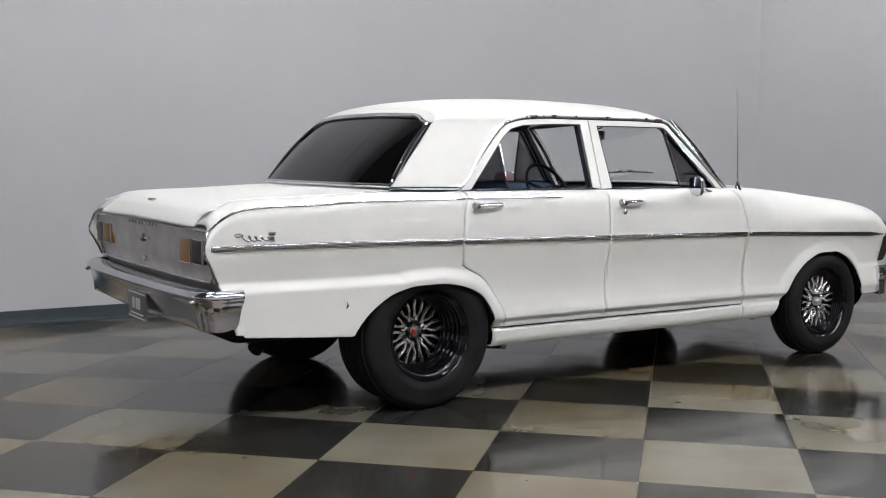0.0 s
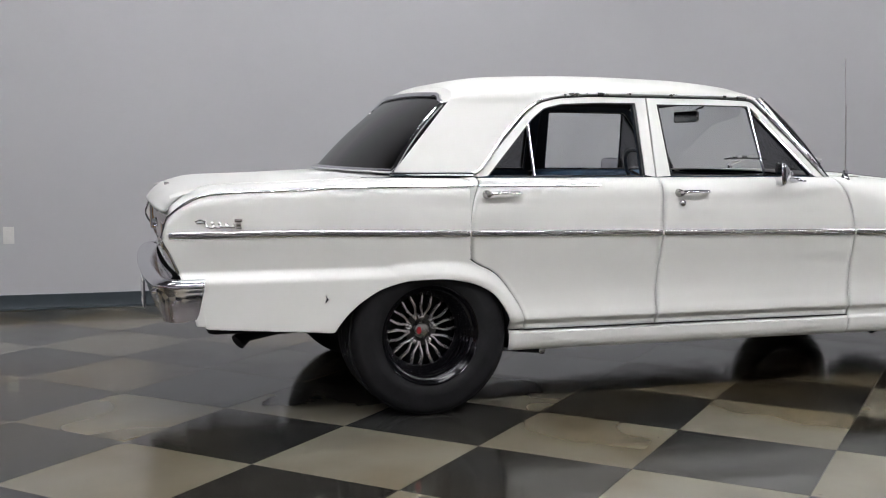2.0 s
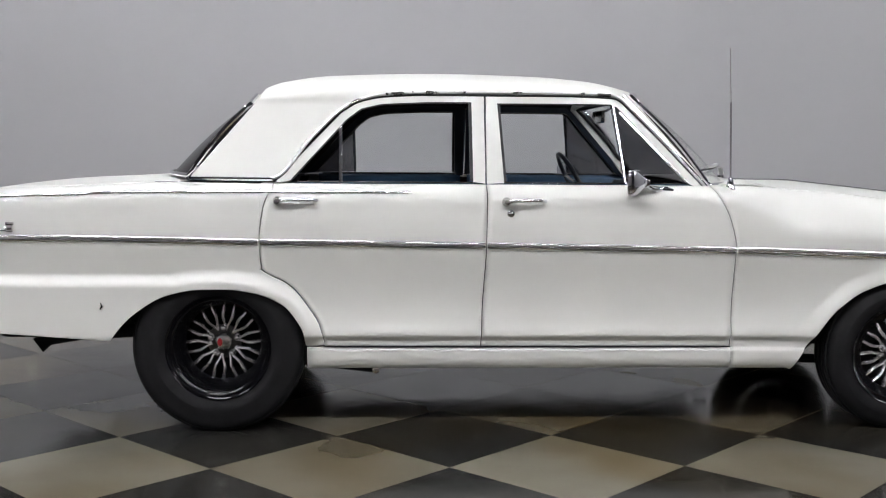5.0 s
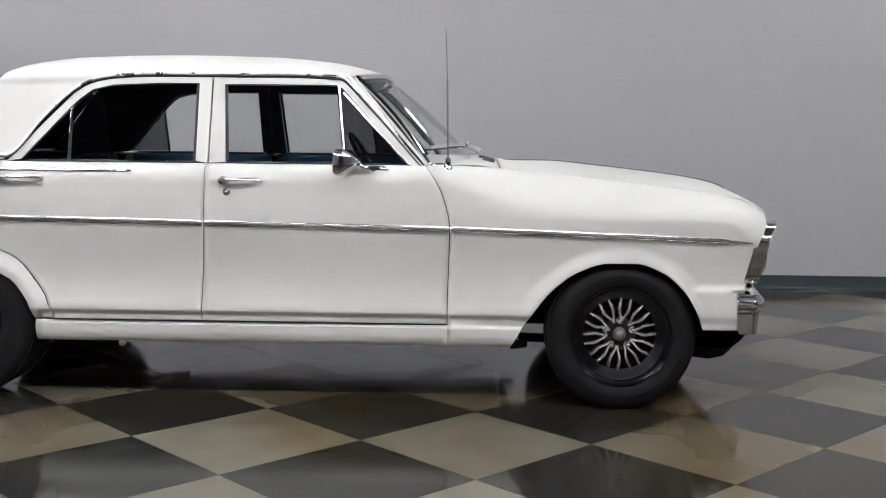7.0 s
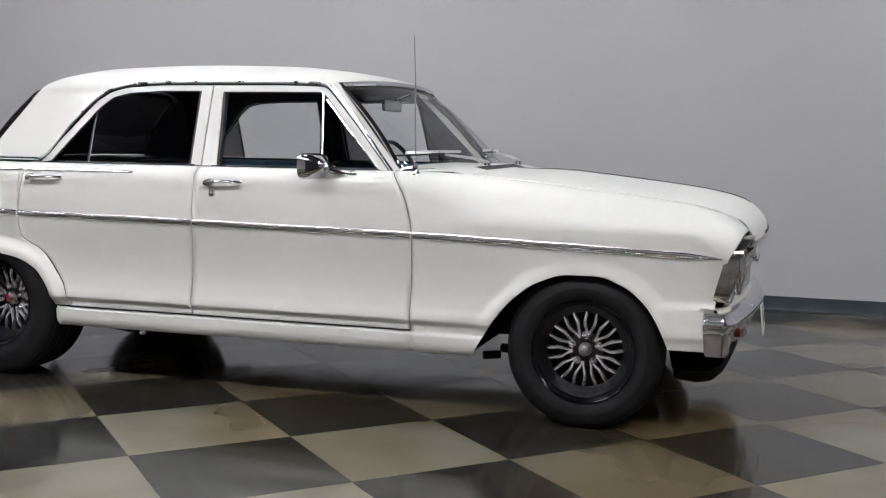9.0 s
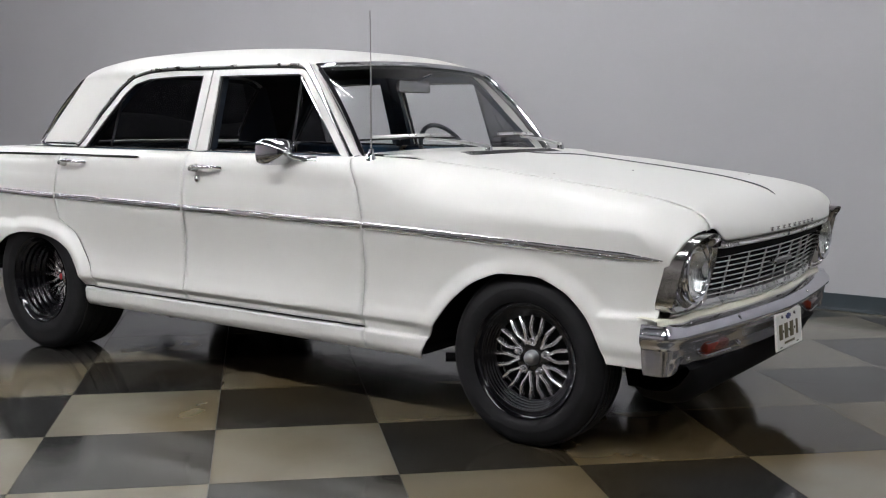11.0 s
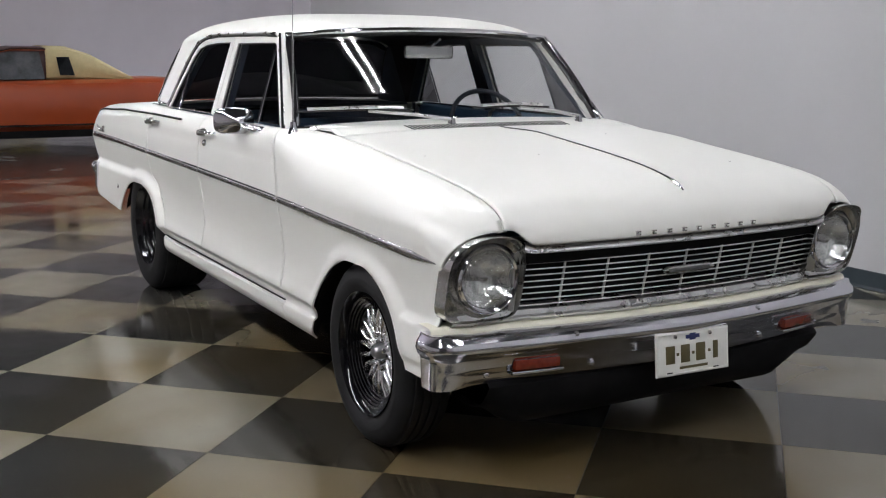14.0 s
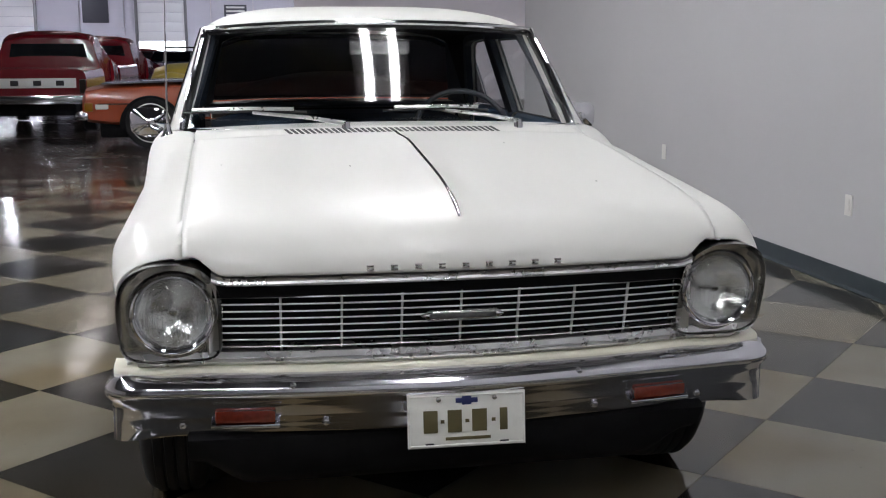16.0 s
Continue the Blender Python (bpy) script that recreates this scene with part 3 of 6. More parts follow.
        pill.append([(xo, s * yo, zo), (xo + 0.02, s * (yo + 0.003), zo + 0.012), (xi - 0.008, s * (yi + 0.014), zi + 0.012), (xi, s * yi, zi + 0.004), (xi - 0.03, s * (yi - 0.02), zi - 0.02), (xo - 0.01, s * (yo - 0.03), zo)])
    fixed(Bag().grid(pill, close_v=True), "windscreen_pillar", PAINT, car)
    fixed(Bag().tube([(p[1][0] - 0.003, p[1][1] + s * 0.003, p[1][2]) for p in pill], 0.006, 6), "pillar_strip", CHROME, car)

# windscreen: curved pane and its chrome surround
def screen(f, g):
    """f across from -1 to 1, g up from 0 to 1."""
    y = f * (0.727 - 0.090 * g)
    x = (0.790 - 0.188 * abs(f) ** 3.4) * (1 - g) + (0.368 - 0.082 * abs(f) ** 3.4) * g
    z = (0.998 - 0.006 * abs(f)) * (1 - g) + (1.380 - 0.026 * f * f) * g
    bulge = 0.018 * math.sin(math.pi * g)
    return (x + bulge * 0.7, y, z + bulge * 0.7)


windscreen = build("windscreen", *(lambda b: (b.v, b.f))(Bag().grid([[screen(f, g) for f in np.linspace(-1, 1, 41)] for g in np.linspace(0, 1, 17)])), GLASS, car, "large curved windscreen")
windscreen.visible_shadow = False
ring = [screen(f, 0) for f in np.linspace(-1, 1, 31)] + [screen(1, g) for g in np.linspace(0.06, 1, 14)] + [screen(f, 1) for f in np.linspace(0.95, -1, 31)] + [screen(-1, g) for g in np.linspace(0.94, 0.06, 14)]
fixed(Bag().tube([(x + 0.006, y, z + 0.004) for x, y, z in ring], 0.011, 8, close=True), "windscreen_trim", CHROME, car, "chrome windscreen surround")
fixed(Bag().tube([(x - 0.004, y * 0.985, z + (0.004 if z < 1.1 else -0.010)) for x, y, z in ring], 0.010, 6, close=True), "windscreen_seal", SEAL, car)


def rear_glass(f, g):
    g -= 0.11 * float(smooth((abs(f) - 0.82) / 0.18)) * float(smooth((g - 0.6) / 0.4))
    y = f * (0.690 - 0.085 * g)
    x = (-1.690 + 0.172 * abs(f) ** 2.4) * (1 - g) + (-1.300 + 0.060 * abs(f) ** 2.4) * g
    z = (1.022 - 0.004 * f * f) * (1 - g) + (1.362 - 0.020 * abs(f) ** 2.5) * g
    return (x - 0.012 * math.sin(math.pi * g), y, z + 0.012 * math.sin(math.pi * g))


build("rear_window", *(lambda b: (b.v, b.f))(Bag().grid([[rear_glass(f, g) for f in np.linspace(-1, 1, 41)] for g in np.linspace(0, 1, 15)], flip=True)), TINT, car, "dark tinted rear window")
ring = [rear_glass(f, 0) for f in np.linspace(-1, 1, 31)] + [rear_glass(1, g) for g in np.linspace(0.06, 1, 14)] + [rear_glass(f, 1) for f in np.linspace(0.95, -1, 31)] + [rear_glass(-1, g) for g in np.linspace(0.94, 0.06, 14)]
fixed(Bag().tube([(x - 0.005, y, z + 0.006) for x, y, z in ring], 0.0105, 8, close=True), "rear_window_trim", CHROME, car, "chrome rear window surround")
fixed(Bag().tube([(x, y * 0.98, z + (0.006 if z < 1.1 else -0.008)) for x, y, z in ring], 0.010, 6, close=True), "rear_window_seal", SEAL, car)
# filler between roof edge and rear window, deck shelf under it
rows = []
for f in np.linspace(-1, 1, 61):
    x, y, z = rear_glass(f, 1)
    yr = f * 0.66
    sec_y, sec_z = roof_section(BACK_X, 1.0)
    zr = float(np.interp(abs(y) * 1.02, sec_y[::-1], sec_z[::-1]))
    rows.append([(x - 0.002, y, z), (x + 0.012, y, z + 0.010), (BACK_X + 0.004, y * 1.02, min(zr, 1.40) + 0.001)])
Bag().grid(rows).obj("roof_rear_edge", PAINT, car)
rows = []
for f in np.linspace(-1, 1, 61):
    x, y, z = rear_glass(f, 0)
    rows.append([(-1.20 - 0.36 * (1 - abs(f) ** 6), f * 0.70, float(top(-1.3, 0.70 * f)) - 0.006), (x, y, z - 0.012), (x - 0.05, f * 0.70, float(top(-1.62, 0.7 * f)) - 0.005)])
Bag().grid(rows).obj("rear_shelf_panel", PAINT, car)


# ---- the white sedan: trim, lamps, bumpers ----
TRIM_Z = curve([-2.46, -1.92, -1.22, -0.32, 0.70, 1.3, 1.925], [0.782, 0.780, 0.768, 0.757, 0.741, 0.723, 0.703])


def body_strip(name, xa, xb, zline, half, proud, s, parent, material=TRIM_CHROME, label="", ends=0.01, n=60):
    """A moulding that lies along the body side; a rounded bar with a groove."""
    rings = []
    for x in np.linspace(xa, xb, n):
        t = min(1.0, (x - xa) / 0.01 + 0.8, (xb - x) / ends + (0.12 if ends > 0.05 else 0.8))
        z = float(zline(x))
        prof = [(-1.0, -0.2), (-0.95, 0.55), (-0.60, 0.95), (-0.25, 1.0), (-0.12, 0.55), (0.12, 0.55), (0.25, 1.0), (0.60, 0.95), (0.95, 0.55), (1.0, -0.2)]
        ring = []
        for a, o in prof:
            zz = z + a * half * t
            ring.append((x, s * (float(side(x, zz)) + o * proud * t), zz))
        rings.append(ring)
    return fixed(Bag().grid(rings), name, material, parent, label, angle=50)


for s in (-1, 1):
    body_strip("side_moulding", -2.455, -1.226, TRIM_Z, 0.0150, 0.009, s, car, label="grooved chrome side moulding")
    body_strip("side_moulding", -1.219, -0.3225, TRIM_Z, 0.0150, 0.009, s, rear_doors[s])
    body_strip("side_moulding", -0.3145, 0.6905, TRIM_Z, 0.0150, 0.009, s, front_doors[s])
    body_strip("side_moulding", 0.6985, 1.927, TRIM_Z, 0.0145, 0.008, s, car, ends=0.15)
    # upper moulding: over the rear fender and onto the rear door, its tail end turned down to the bumper
    def shoulder_at(x):
        if x < -1.2:
            tz = float(top(x, DECK_GAP)) - 0.002
            ya, za = shoulder(float(side(x, tz - 0.115)), tz - 0.115, DECK_GAP + GAP, tz, 60, 0.62)
            z = min(float(np.interp(x, [-2.2, -1.2], [0.960, 0.966])), tz - 0.030)
        else:
            ya, za = shoulder(float(side(x, 0.885)), 0.885, BELT_Y - 0.004, BELT_Z - 0.002, 60, 0.8)
            z = 0.967
        return float(np.interp(z, za, ya)), z

    for xa, xb, parent in ((-2.515, -1.20, car), (-1.19, -0.62, rear_doors[s])):
        pts = []
        for x in np.linspace(xa, xb, 56):
            y, z = shoulder_at(x)
            pts.append((x + float(smooth((-2.28 - x) / 0.235)) * (float(X_REAR(z)) + 2.515), s * (y + 0.003), z))
        if xa < -2:
            low = [(float(X_REAR(z)) - 0.002, s * (float(side(-2.515, z)) - 0.002), z) for z in np.linspace(0.635, 0.775, 12)]
            pts = low + pts
        n = len(pts)
        radii = [0.0062] * (n - 2) + [0.005, 0.003] if xb > -1 else 0.0058
        fixed(Bag().tube(pts, radii, 8), "shoulder_moulding", TRIM_CHROME, parent, "thin chrome shoulder strip")

    # door handles with a push button, and the lock of the front door
    for door, x0, lock in ((rear_doors[s], -1.145, False), (front_doors[s], -0.235, True)):
        z = 0.933
        y = float(side(x0, 0.88)) - 0.008
        h = Bag()
        h.tube([(x0, s * (y + 0.020), z), (x0 + 0.03, s * (y + 0.034), z + 0.004), (x0 + 0.08, s * (y + 0.036), z + 0.006), (x0 + 0.13, s * (y + 0.028), z + 0.005), (x0 + 0.152, s * (y + 0.002), z + 0.002)], [0.012, 0.010, 0.009, 0.009, 0.008], 10, flat=0.8)
        handle = fixed(h, "handle", CHROME, door, "chrome pull handle with push button")
        k = Bag()
        k.lathe([(0.0, 0.040), (0.011, 0.038), (0.013, 0.030), (0.016, 0.022), (0.019, 0.006), (0.019, -0.012)], 20, (0, 0, 0))
        fixed(Bag().add([(x0 - 0.004 + px, s * (y + py), z - 0.002 + pz) for px, py, pz in k.v], k.f), "button", BEZEL, handle)
        g = Bag()
        g.tube([(x0 - 0.01, s * (y - 0.006), z - 0.013), (x0 + 0.14, s * (y - 0.004), z - 0.012)], 0.010, 8, flat=0.4)
        fixed(g, "handle_recess", PAINT, handle)
        if lock:
            k = Bag().lathe([(0.0, 0.013), (0.006, 0.013), (0.009, 0.011), (0.014, 0.008), (0.016, 0.002), (0.016, -0.01)], 20)
            fixed(Bag().add([(x0 + 0.013 + px, s * (float(side(x0, 0.88)) + py), 0.886 + pz) for px, py, pz in k.v], k.f), "lock", CHROME, door, "round chrome door lock")

# script badge at the rear fender: a few loops and a small block, as plain shapes
for s in (-1, 1):
    b = Bag()
    q = np.linspace(0, 1, 90)
    xs = -2.312 + 0.108 * q - 0.009 * np.sin(q * 25.0) - 0.006 * np.cos(q * 25.0)
    zs = 0.822 + (0.013 - 0.006 * q) * np.cos(q * 25.0) - 0.004 * q
    b.tube([(x, s * (float(side(x, z)) + 0.004), z) for x, z in zip(xs, zs)], 0.0024, 6)
    b.tube([(x, s * (float(side(x, z)) + 0.004), z) for x, z in ((-2.314, 0.835), (-2.337, 0.842), (-2.354, 0.836), (-2.346, 0.828), (-2.322, 0.831))], 0.0024, 6)
    fixed(b, "script_badge", CHROME, car, "chrome script badge")
    b = Bag()
    b.box(-2.200, -2.176, -0.006, 0.006, 0.806, 0.815, 0.002).box(-2.197, -2.179, -0.006, 0.006, 0.814, 0.833, 0.002).box(-2.203, -2.173, -0.006, 0.006, 0.832, 0.845, 0.002)
    fixed(Bag().add([(x, s * (float(side(-2.19, 0.83)) + 0.003) + y, z) for x, y, z in b.v], b.f), "badge_block", CHROME_WORN, car)
    # small chip in the paint behind the wheel
b = Bag()
y = float(side(-1.84, 0.517))
b.tube([(-1.842, -(y + 0.0005), 0.530), (-1.836, -(y + 0.0008), 0.517), (-1.844, -(y + 0.0005), 0.504)], [0.003, 0.005, 0.003], 6, flat=0.8)
fixed(b, "paint_chip", BLACK_MATTE, car, "dark chip in the paint")


for x, y, r in ((1.52, -0.22, 0.005), (1.20, 0.31, 0.004), (1.74, 0.44, 0.004), (1.38, -0.58, 0.004)):
    b = Bag().lathe([(0.0, 0.0012), (r, 0.0008), (r * 1.1, -0.002)], 7, (x, y, float(top(x, y))), "z")
    fixed(Bag().add([(px, y + (py - y) * 0.6, pz) for px, py, pz in b.v], b.f), "paint_chip", BEZEL, hood, "small chip in the paint")


# bumpers: one section swept round the end of the car, closed at both ends
def bumper(name, line, prof, label, hold, lift, lean_in):
    bar = []
    pts = [Vector((x, y, 0)) for x, y in line]
    n = len(pts)
    for i, p in enumerate(pts):
        d = (pts[min(i + 1, n - 1)] - pts[max(i - 1, 0)]).normalized()
        out = Vector((d.y, -d.x, 0))
        k = min(i, n - 1 - i)
        rise = lift * (1 - float(smooth(k / 7.0)))
        zt, zb = prof[1][1], min(z for o, z in prof)
        w = float(smooth((k - 6) / 12.0))
        reach = lambda o: w * o + (1 - w) * (-0.045 if o <= -0.066 else max(o, hold))
        back = -d if i < n / 2 else d
        slant = lean_in * (1 - float(smooth(k / 5.0)))
        bar.append([p + out * reach(o) - back * slant * (zt - z) / (zt - zb) + Vector((0, 0, z + rise * (zt - z) / (zt - zb))) for o, z in prof])
    for end in (0, -1):
        ring = bar[end]
        mid = sum(ring, Vector()) / len(ring)
        for f in (0.75, 0.0):
            new_ring = [mid + (p - mid) * f + (pts[end] - pts[1 if end == 0 else -2]).normalized() * 0.006 for p in ring]
            bar = [new_ring] + bar if end == 0 else bar + [new_ring]
    return fixed(Bag().grid(bar, close_v=True), name, BUMPER_CHROME, car, label, angle=60)


def bumper_line(x_mid, drop, y_flat, x_turn, x_end, y_end, sign, p):
    """Plan of a bumper: bowed front, round corner, short return along the side."""
    half = [(x_mid - sign * drop * (y / y_flat) ** p, y) for y in np.linspace(0, y_flat, 20)]
    x0 = half[-1][0]
    for a in np.linspace(0, math.pi / 2, 11)[1:]:
        half.append((x0 - sign * abs(x0 - x_turn) * (1 - math.cos(a)), y_flat + (y_end - y_flat) * math.sin(a)))
    half += [(x_turn + (x_end - x_turn) * f, y_end) for f in (0.25, 0.5, 0.75, 1.0)]
    full = [(x, -y) for x, y in half[::-1]] + half[1:]
    return full if sign > 0 else full[::-1]


FRONT_PROF = [(-0.085, 0.496), (-0.045, 0.497), (-0.014, 0.488), (0.006, 0.472), (0.010, 0.456), (0.006, 0.443), (-0.006, 0.432), (-0.016, 0.414), (-0.024, 0.392), (-0.026, 0.386), (-0.032, 0.382), (-0.040, 0.362), (-0.048, 0.342), (-0.056, 0.334), (-0.070, 0.333), (-0.075, 0.37), (-0.078, 0.45)]
front_bumper = bumper("front_bumper", bumper_line(2.064, 0.074, 0.745, 1.925, 1.868, 0.866, 1, 1.5), FRONT_PROF, "heavy chrome front bumper wrapped round the corners", -0.007, 0.0, 0.012)
REAR_PROF = [(-0.09, 0.612), (-0.04, 0.614), (-0.008, 0.606), (0.004, 0.592), (0.003, 0.578), (-0.006, 0.566), (-0.014, 0.548), (-0.024, 0.520), (-0.036, 0.486), (-0.045, 0.458), (-0.052, 0.446), (-0.066, 0.444), (-0.07, 0.50)]
rear_bumper = bumper("rear_bumper", bumper_line(-2.545, 0.030, 0.755, -2.390, -2.322, 0.896, -1, 2.2), REAR_PROF, "chrome rear bumper wrapped round the corners", -0.016, 0.012, 0.034)
for y in (-0.69, -0.42, -0.34, 0.30, 0.36, 0.56, 0.66):
    z = 0.366 if abs(y) not in (0.42, 0.30) else 0.470
    x = 2.060 - 0.070 * (abs(y) / 0.715) ** 1.5
    b = Bag().lathe([(0.0, 0.008), (0.008, 0.006), (0.011, 0.0), (0.011, -0.012)], 14, (x + (-0.034 if z < 0.4 else 0.004), y, z), "x")
    fixed(b, "bumper_bolt", CHROME, front_bumper)
for y in (-0.80, 0.80):
    fixed(Bag().lathe([(0.0, -0.008), (0.008, -0.006), (0.011, 0.0), (0.011, 0.012)], 14, (-2.515, y, 0.565), "x"), "bumper_bolt", CHROME, rear_bumper)

# indicator lamps sunk in the front bumper
for s in (-1, 1):
    b = Bag().box(1.965, 2.008, s * 0.538 - 0.074, s * 0.538 + 0.074, 0.372, 0.404, 0.007)
    fixed(Bag().add([(x - 0.075 * ((abs(y) - 0.538) / 0.2) * 0.35, y, z + 0.004) for x, y, z in b.v], b.f), "indicator_lamp", ORANGE_LENS, front_bumper, "orange-red rectangular indicator lens")
    b = Bag().box(1.960, 2.010, s * 0.538 - 0.084, s * 0.538 + 0.084, 0.362, 0.372, 0.003)
    fixed(Bag().add([(x - 0.075 * ((abs(y) - 0.538) / 0.2) * 0.35, y, z + 0.002) for x, y, z in b.v], b.f), "lamp_lip", CHROME, front_bumper)

# plate on the front bumper, its writing as bars
plate = empty("front_plate")
plate.parent = car
plate["label"] = "white embossed front plate with dark olive marks"
PX = 2.072


def on_plate(b):
    return Bag().add([(PX + x - (z - 0.36) * 0.10, 0.004 + y, z + 0.007 - y * 0.012) for x, y, z in b.v], b.f)


fixed(on_plate(Bag().box(-0.004, 0.0, -0.150, 0.150, 0.297, 0.433, 0.0015)), "plate_sheet", PLATE_WHITE, plate)
rim = [(0.001, -0.144, 0.303), (0.001, 0.144, 0.303), (0.001, 0.144, 0.427), (0.001, -0.144, 0.427)]
fixed(on_plate(Bag().tube(rim, 0.0028, 6, close=True, up=(1, 0, 0))), "plate_rim", PLATE_WHITE, plate)
for y, w, z0, z1 in ((-0.092, 0.036, 0.335, 0.391), (-0.031, 0.036, 0.335, 0.391), (0.032, 0.038, 0.335, 0.391), (0.094, 0.020, 0.335, 0.391), (-0.062, 0.010, 0.358, 0.367), (0.001, 0.010, 0.358, 0.367), (0.068, 0.010, 0.358, 0.367)):
    fixed(on_plate(Bag().box(0.0, 0.0025, y - w / 2, y + w / 2, z0, z1, 0.001)), "plate_bar", PLATE_INK, plate)
fixed(on_plate(Bag().box(0.0, 0.0018, -0.055, 0.060, 0.315, 0.323, 0.0005)), "plate_line", PLATE_INK, plate)
fixed(on_plate(Bag().box(0.0, 0.0022, -0.028, 0.028, 0.408, 0.420, 0.001).box(0.0, 0.0022, -0.012, 0.012, 0.403, 0.425, 0.001)), "plate_mark", PLATE_BLUE, plate)
for y in (-0.095, 0.095):
    fixed(on_plate(Bag().box(0.0, 0.0016, y - 0.011, y + 0.011, 0.305, 0.309, 0.0005)), "plate_slot", SEAL, plate)
    fixed(on_plate(Bag().lathe([(0, 0.005), (0.006, 0.004), (0.007, 0.0)], 12, (0, y * 0.75, 0.418), "x")), "plate_screw", CHROME_WORN, plate)

# grille
grille = empty("grille")
grille.parent = car
grille["label"] = "dark grille with thin bright bars"


def nose_x(y, z=0.66):
    """Plan of the grille, slanting back towards its foot."""
    return 2.036 - 0.050 * (abs(y) / 0.58) ** 2 - 0.22 * (0.69 - z)


rows = [[(nose_x(y, z) - 0.05, y, z) for y in np.linspace(-0.60, 0.60, 41)] for z in (0.50, 0.75)]
fixed(Bag().grid(rows), "backing", BLACK_MATTE, grille)
for k in range(8):
    z = 0.559 + 0.0187 * k
    rows = []
    for y in np.linspace(-0.592, 0.592, 49):
        x = nose_x(y, z)
        rows.append([(x - 0.006, y, z - 0.0012), (x - 0.002, y, z - 0.0022), (x, y, z - 0.0006), (x - 0.001, y, z + 0.0020), (x - 0.006, y, z + 0.0014)])
    fixed(Bag().grid(rows, close_v=True), "grille_bar", GRILLE_BAR, grille, angle=60)
for k in range(9):
    y = -0.592 + 1.184 * k / 8
    b = Bag()
    w = 0.0042 if 0 < k < 8 else 0.007
    b.grid([[(nose_x(y, z) - 0.009, y - w * 0.7, z), (nose_x(y, z) - 0.004, y - w * 0.6, z), (nose_x(y, z) - 0.004, y + w * 0.6, z), (nose_x(y, z) - 0.009, y + w * 0.7, z)] for z in np.linspace(0.553, 0.694, 3)], close_v=True)
    fixed(b, "grille_post", GRILLE_BAR, grille, angle=60)
b = Bag()
ys = np.linspace(-0.103, 0.103, 13)
b.grid([[(nose_x(0) + 0.008, y, 0.633 - h), (nose_x(0) + 0.014, y, 0.633 - h * 0.7), (nose_x(0) + 0.016, y, 0.633), (nose_x(0) + 0.014, y, 0.633 + h * 0.7), (nose_x(0) + 0.008, y, 0.633 + h), (nose_x(0) - 0.02, y, 0.633)] for y, h in ((y, 0.0135 * min(1, (0.106 - abs(y)) / 0.022)) for y in ys)], close_v=True)
EMBLEM_DARK = mat("emblem_inlay", (0.16, 0.16, 0.165), 0.35, 0.8, vary=0.2, scale=60.0)
emblem = fixed(b, "emblem", CHROME_WORN, grille, "slim dull emblem bar", angle=60)
fixed(Bag().box(nose_x(0) + 0.0125, nose_x(0) + 0.0175, -0.084, 0.084, 0.6265, 0.6395, 0.002), "emblem_insert", EMBLEM_DARK, emblem)
# lip over the grille and sill under it
rows, shade_rows = [], []
for y in np.linspace(-0.606, 0.606, 61):
    x = 2.070 - 0.050 * (abs(y) / 0.66) ** 2
    up = 0.004 + 0.010 * float(smooth((abs(y) - 0.57) / 0.05))
    rows.append([(x - 0.035, y, 0.750 + up), (x - 0.006, y, 0.748 + up), (x + 0.003, y, 0.741 + up), (x - 0.002, y, 0.734 + up), (x + 0.001, y, 0.728 + up), (x - 0.004, y, 0.722 + up), (x - 0.03, y, 0.719 + up)])
    shade_rows.append([(x - 0.028, y, 0.752 + up), (x - 0.034, y, 0.722 + up), (x - 0.040, y, 0.690)])
fixed(Bag().grid(rows), "grille_lip", BRIGHT, grille, "bright lip under the hood edge", angle=60)
# black strip in place of the shade below the lip
fixed(Bag().grid(shade_rows), "grille_baffle", BLACK_MATTE, grille, "black strip standing in for the shade under the lip", angle=60)
rows, rows2 = [], []
for y in np.linspace(-0.852, 0.852, 87):
    x = nose_x(min(abs(y), 0.62), 0.535) - 0.55 * max(0, abs(y) - 0.74) ** 1.2
    rows.append([(x - 0.045, y, 0.556), (x - 0.006, y, 0.553), (x + 0.010, y, 0.548), (x + 0.013, y, 0.534), (x + 0.005, y, 0.529), (x + 0.012, y, 0.523), (x + 0.004, y, 0.514), (x - 0.04, y, 0.512)])
    rows2.append([(x - 0.06, y, 0.516), (x - 0.004, y, 0.513), (x + 0.012, y, 0.508), (x + 0.016, y, 0.496), (x + 0.010, y, 0.478), (x - 0.02, y, 0.440)])
fixed(Bag().grid(rows[3:-3]), "grille_sill", BRIGHT, grille, "bright sill under the grille", angle=60)
fixed(Bag().grid(rows2), "front_apron", CREAM, car, "cream painted strip above the bumper", angle=60)
# raised letters on the hood edge, as plain blocks
for k in range(9):
    y = -0.232 + k * 0.058
    x = hood_edge(y)[0]
    z = 0.766
    fixed(Bag().box(x - 0.012, x + 0.005, y - 0.0085, y + 0.0085, z - 0.0060, z - 0.0020, 0.0015).box(x - 0.012, x + 0.005, y - 0.0070, y - 0.0015, z - 0.0025, z + 0.0030, 0.0012).box(x - 0.012, x + 0.005, y - 0.0085, y + 0.0085, z + 0.0025, z + 0.0065, 0.0015), "letter_block", CHROME_WORN, hood, "small chrome letter, plain block")
# ridge moulding on the hood
pts = []
for u in np.linspace(0.93, 2.0, 40):
    pts.append((u, 0.0, float(top(u, 0.0)) + 0.003 - 0.004 * max(0, (u - 1.9) / 0.1)))
fixed(Bag().tube(pts, [0.0042] * 34 + [0.0045, 0.005, 0.0055, 0.006, 0.005, 0.003], 8, flat=0.7), "hood_ridge", CHROME, hood, "thin chrome ridge strip")

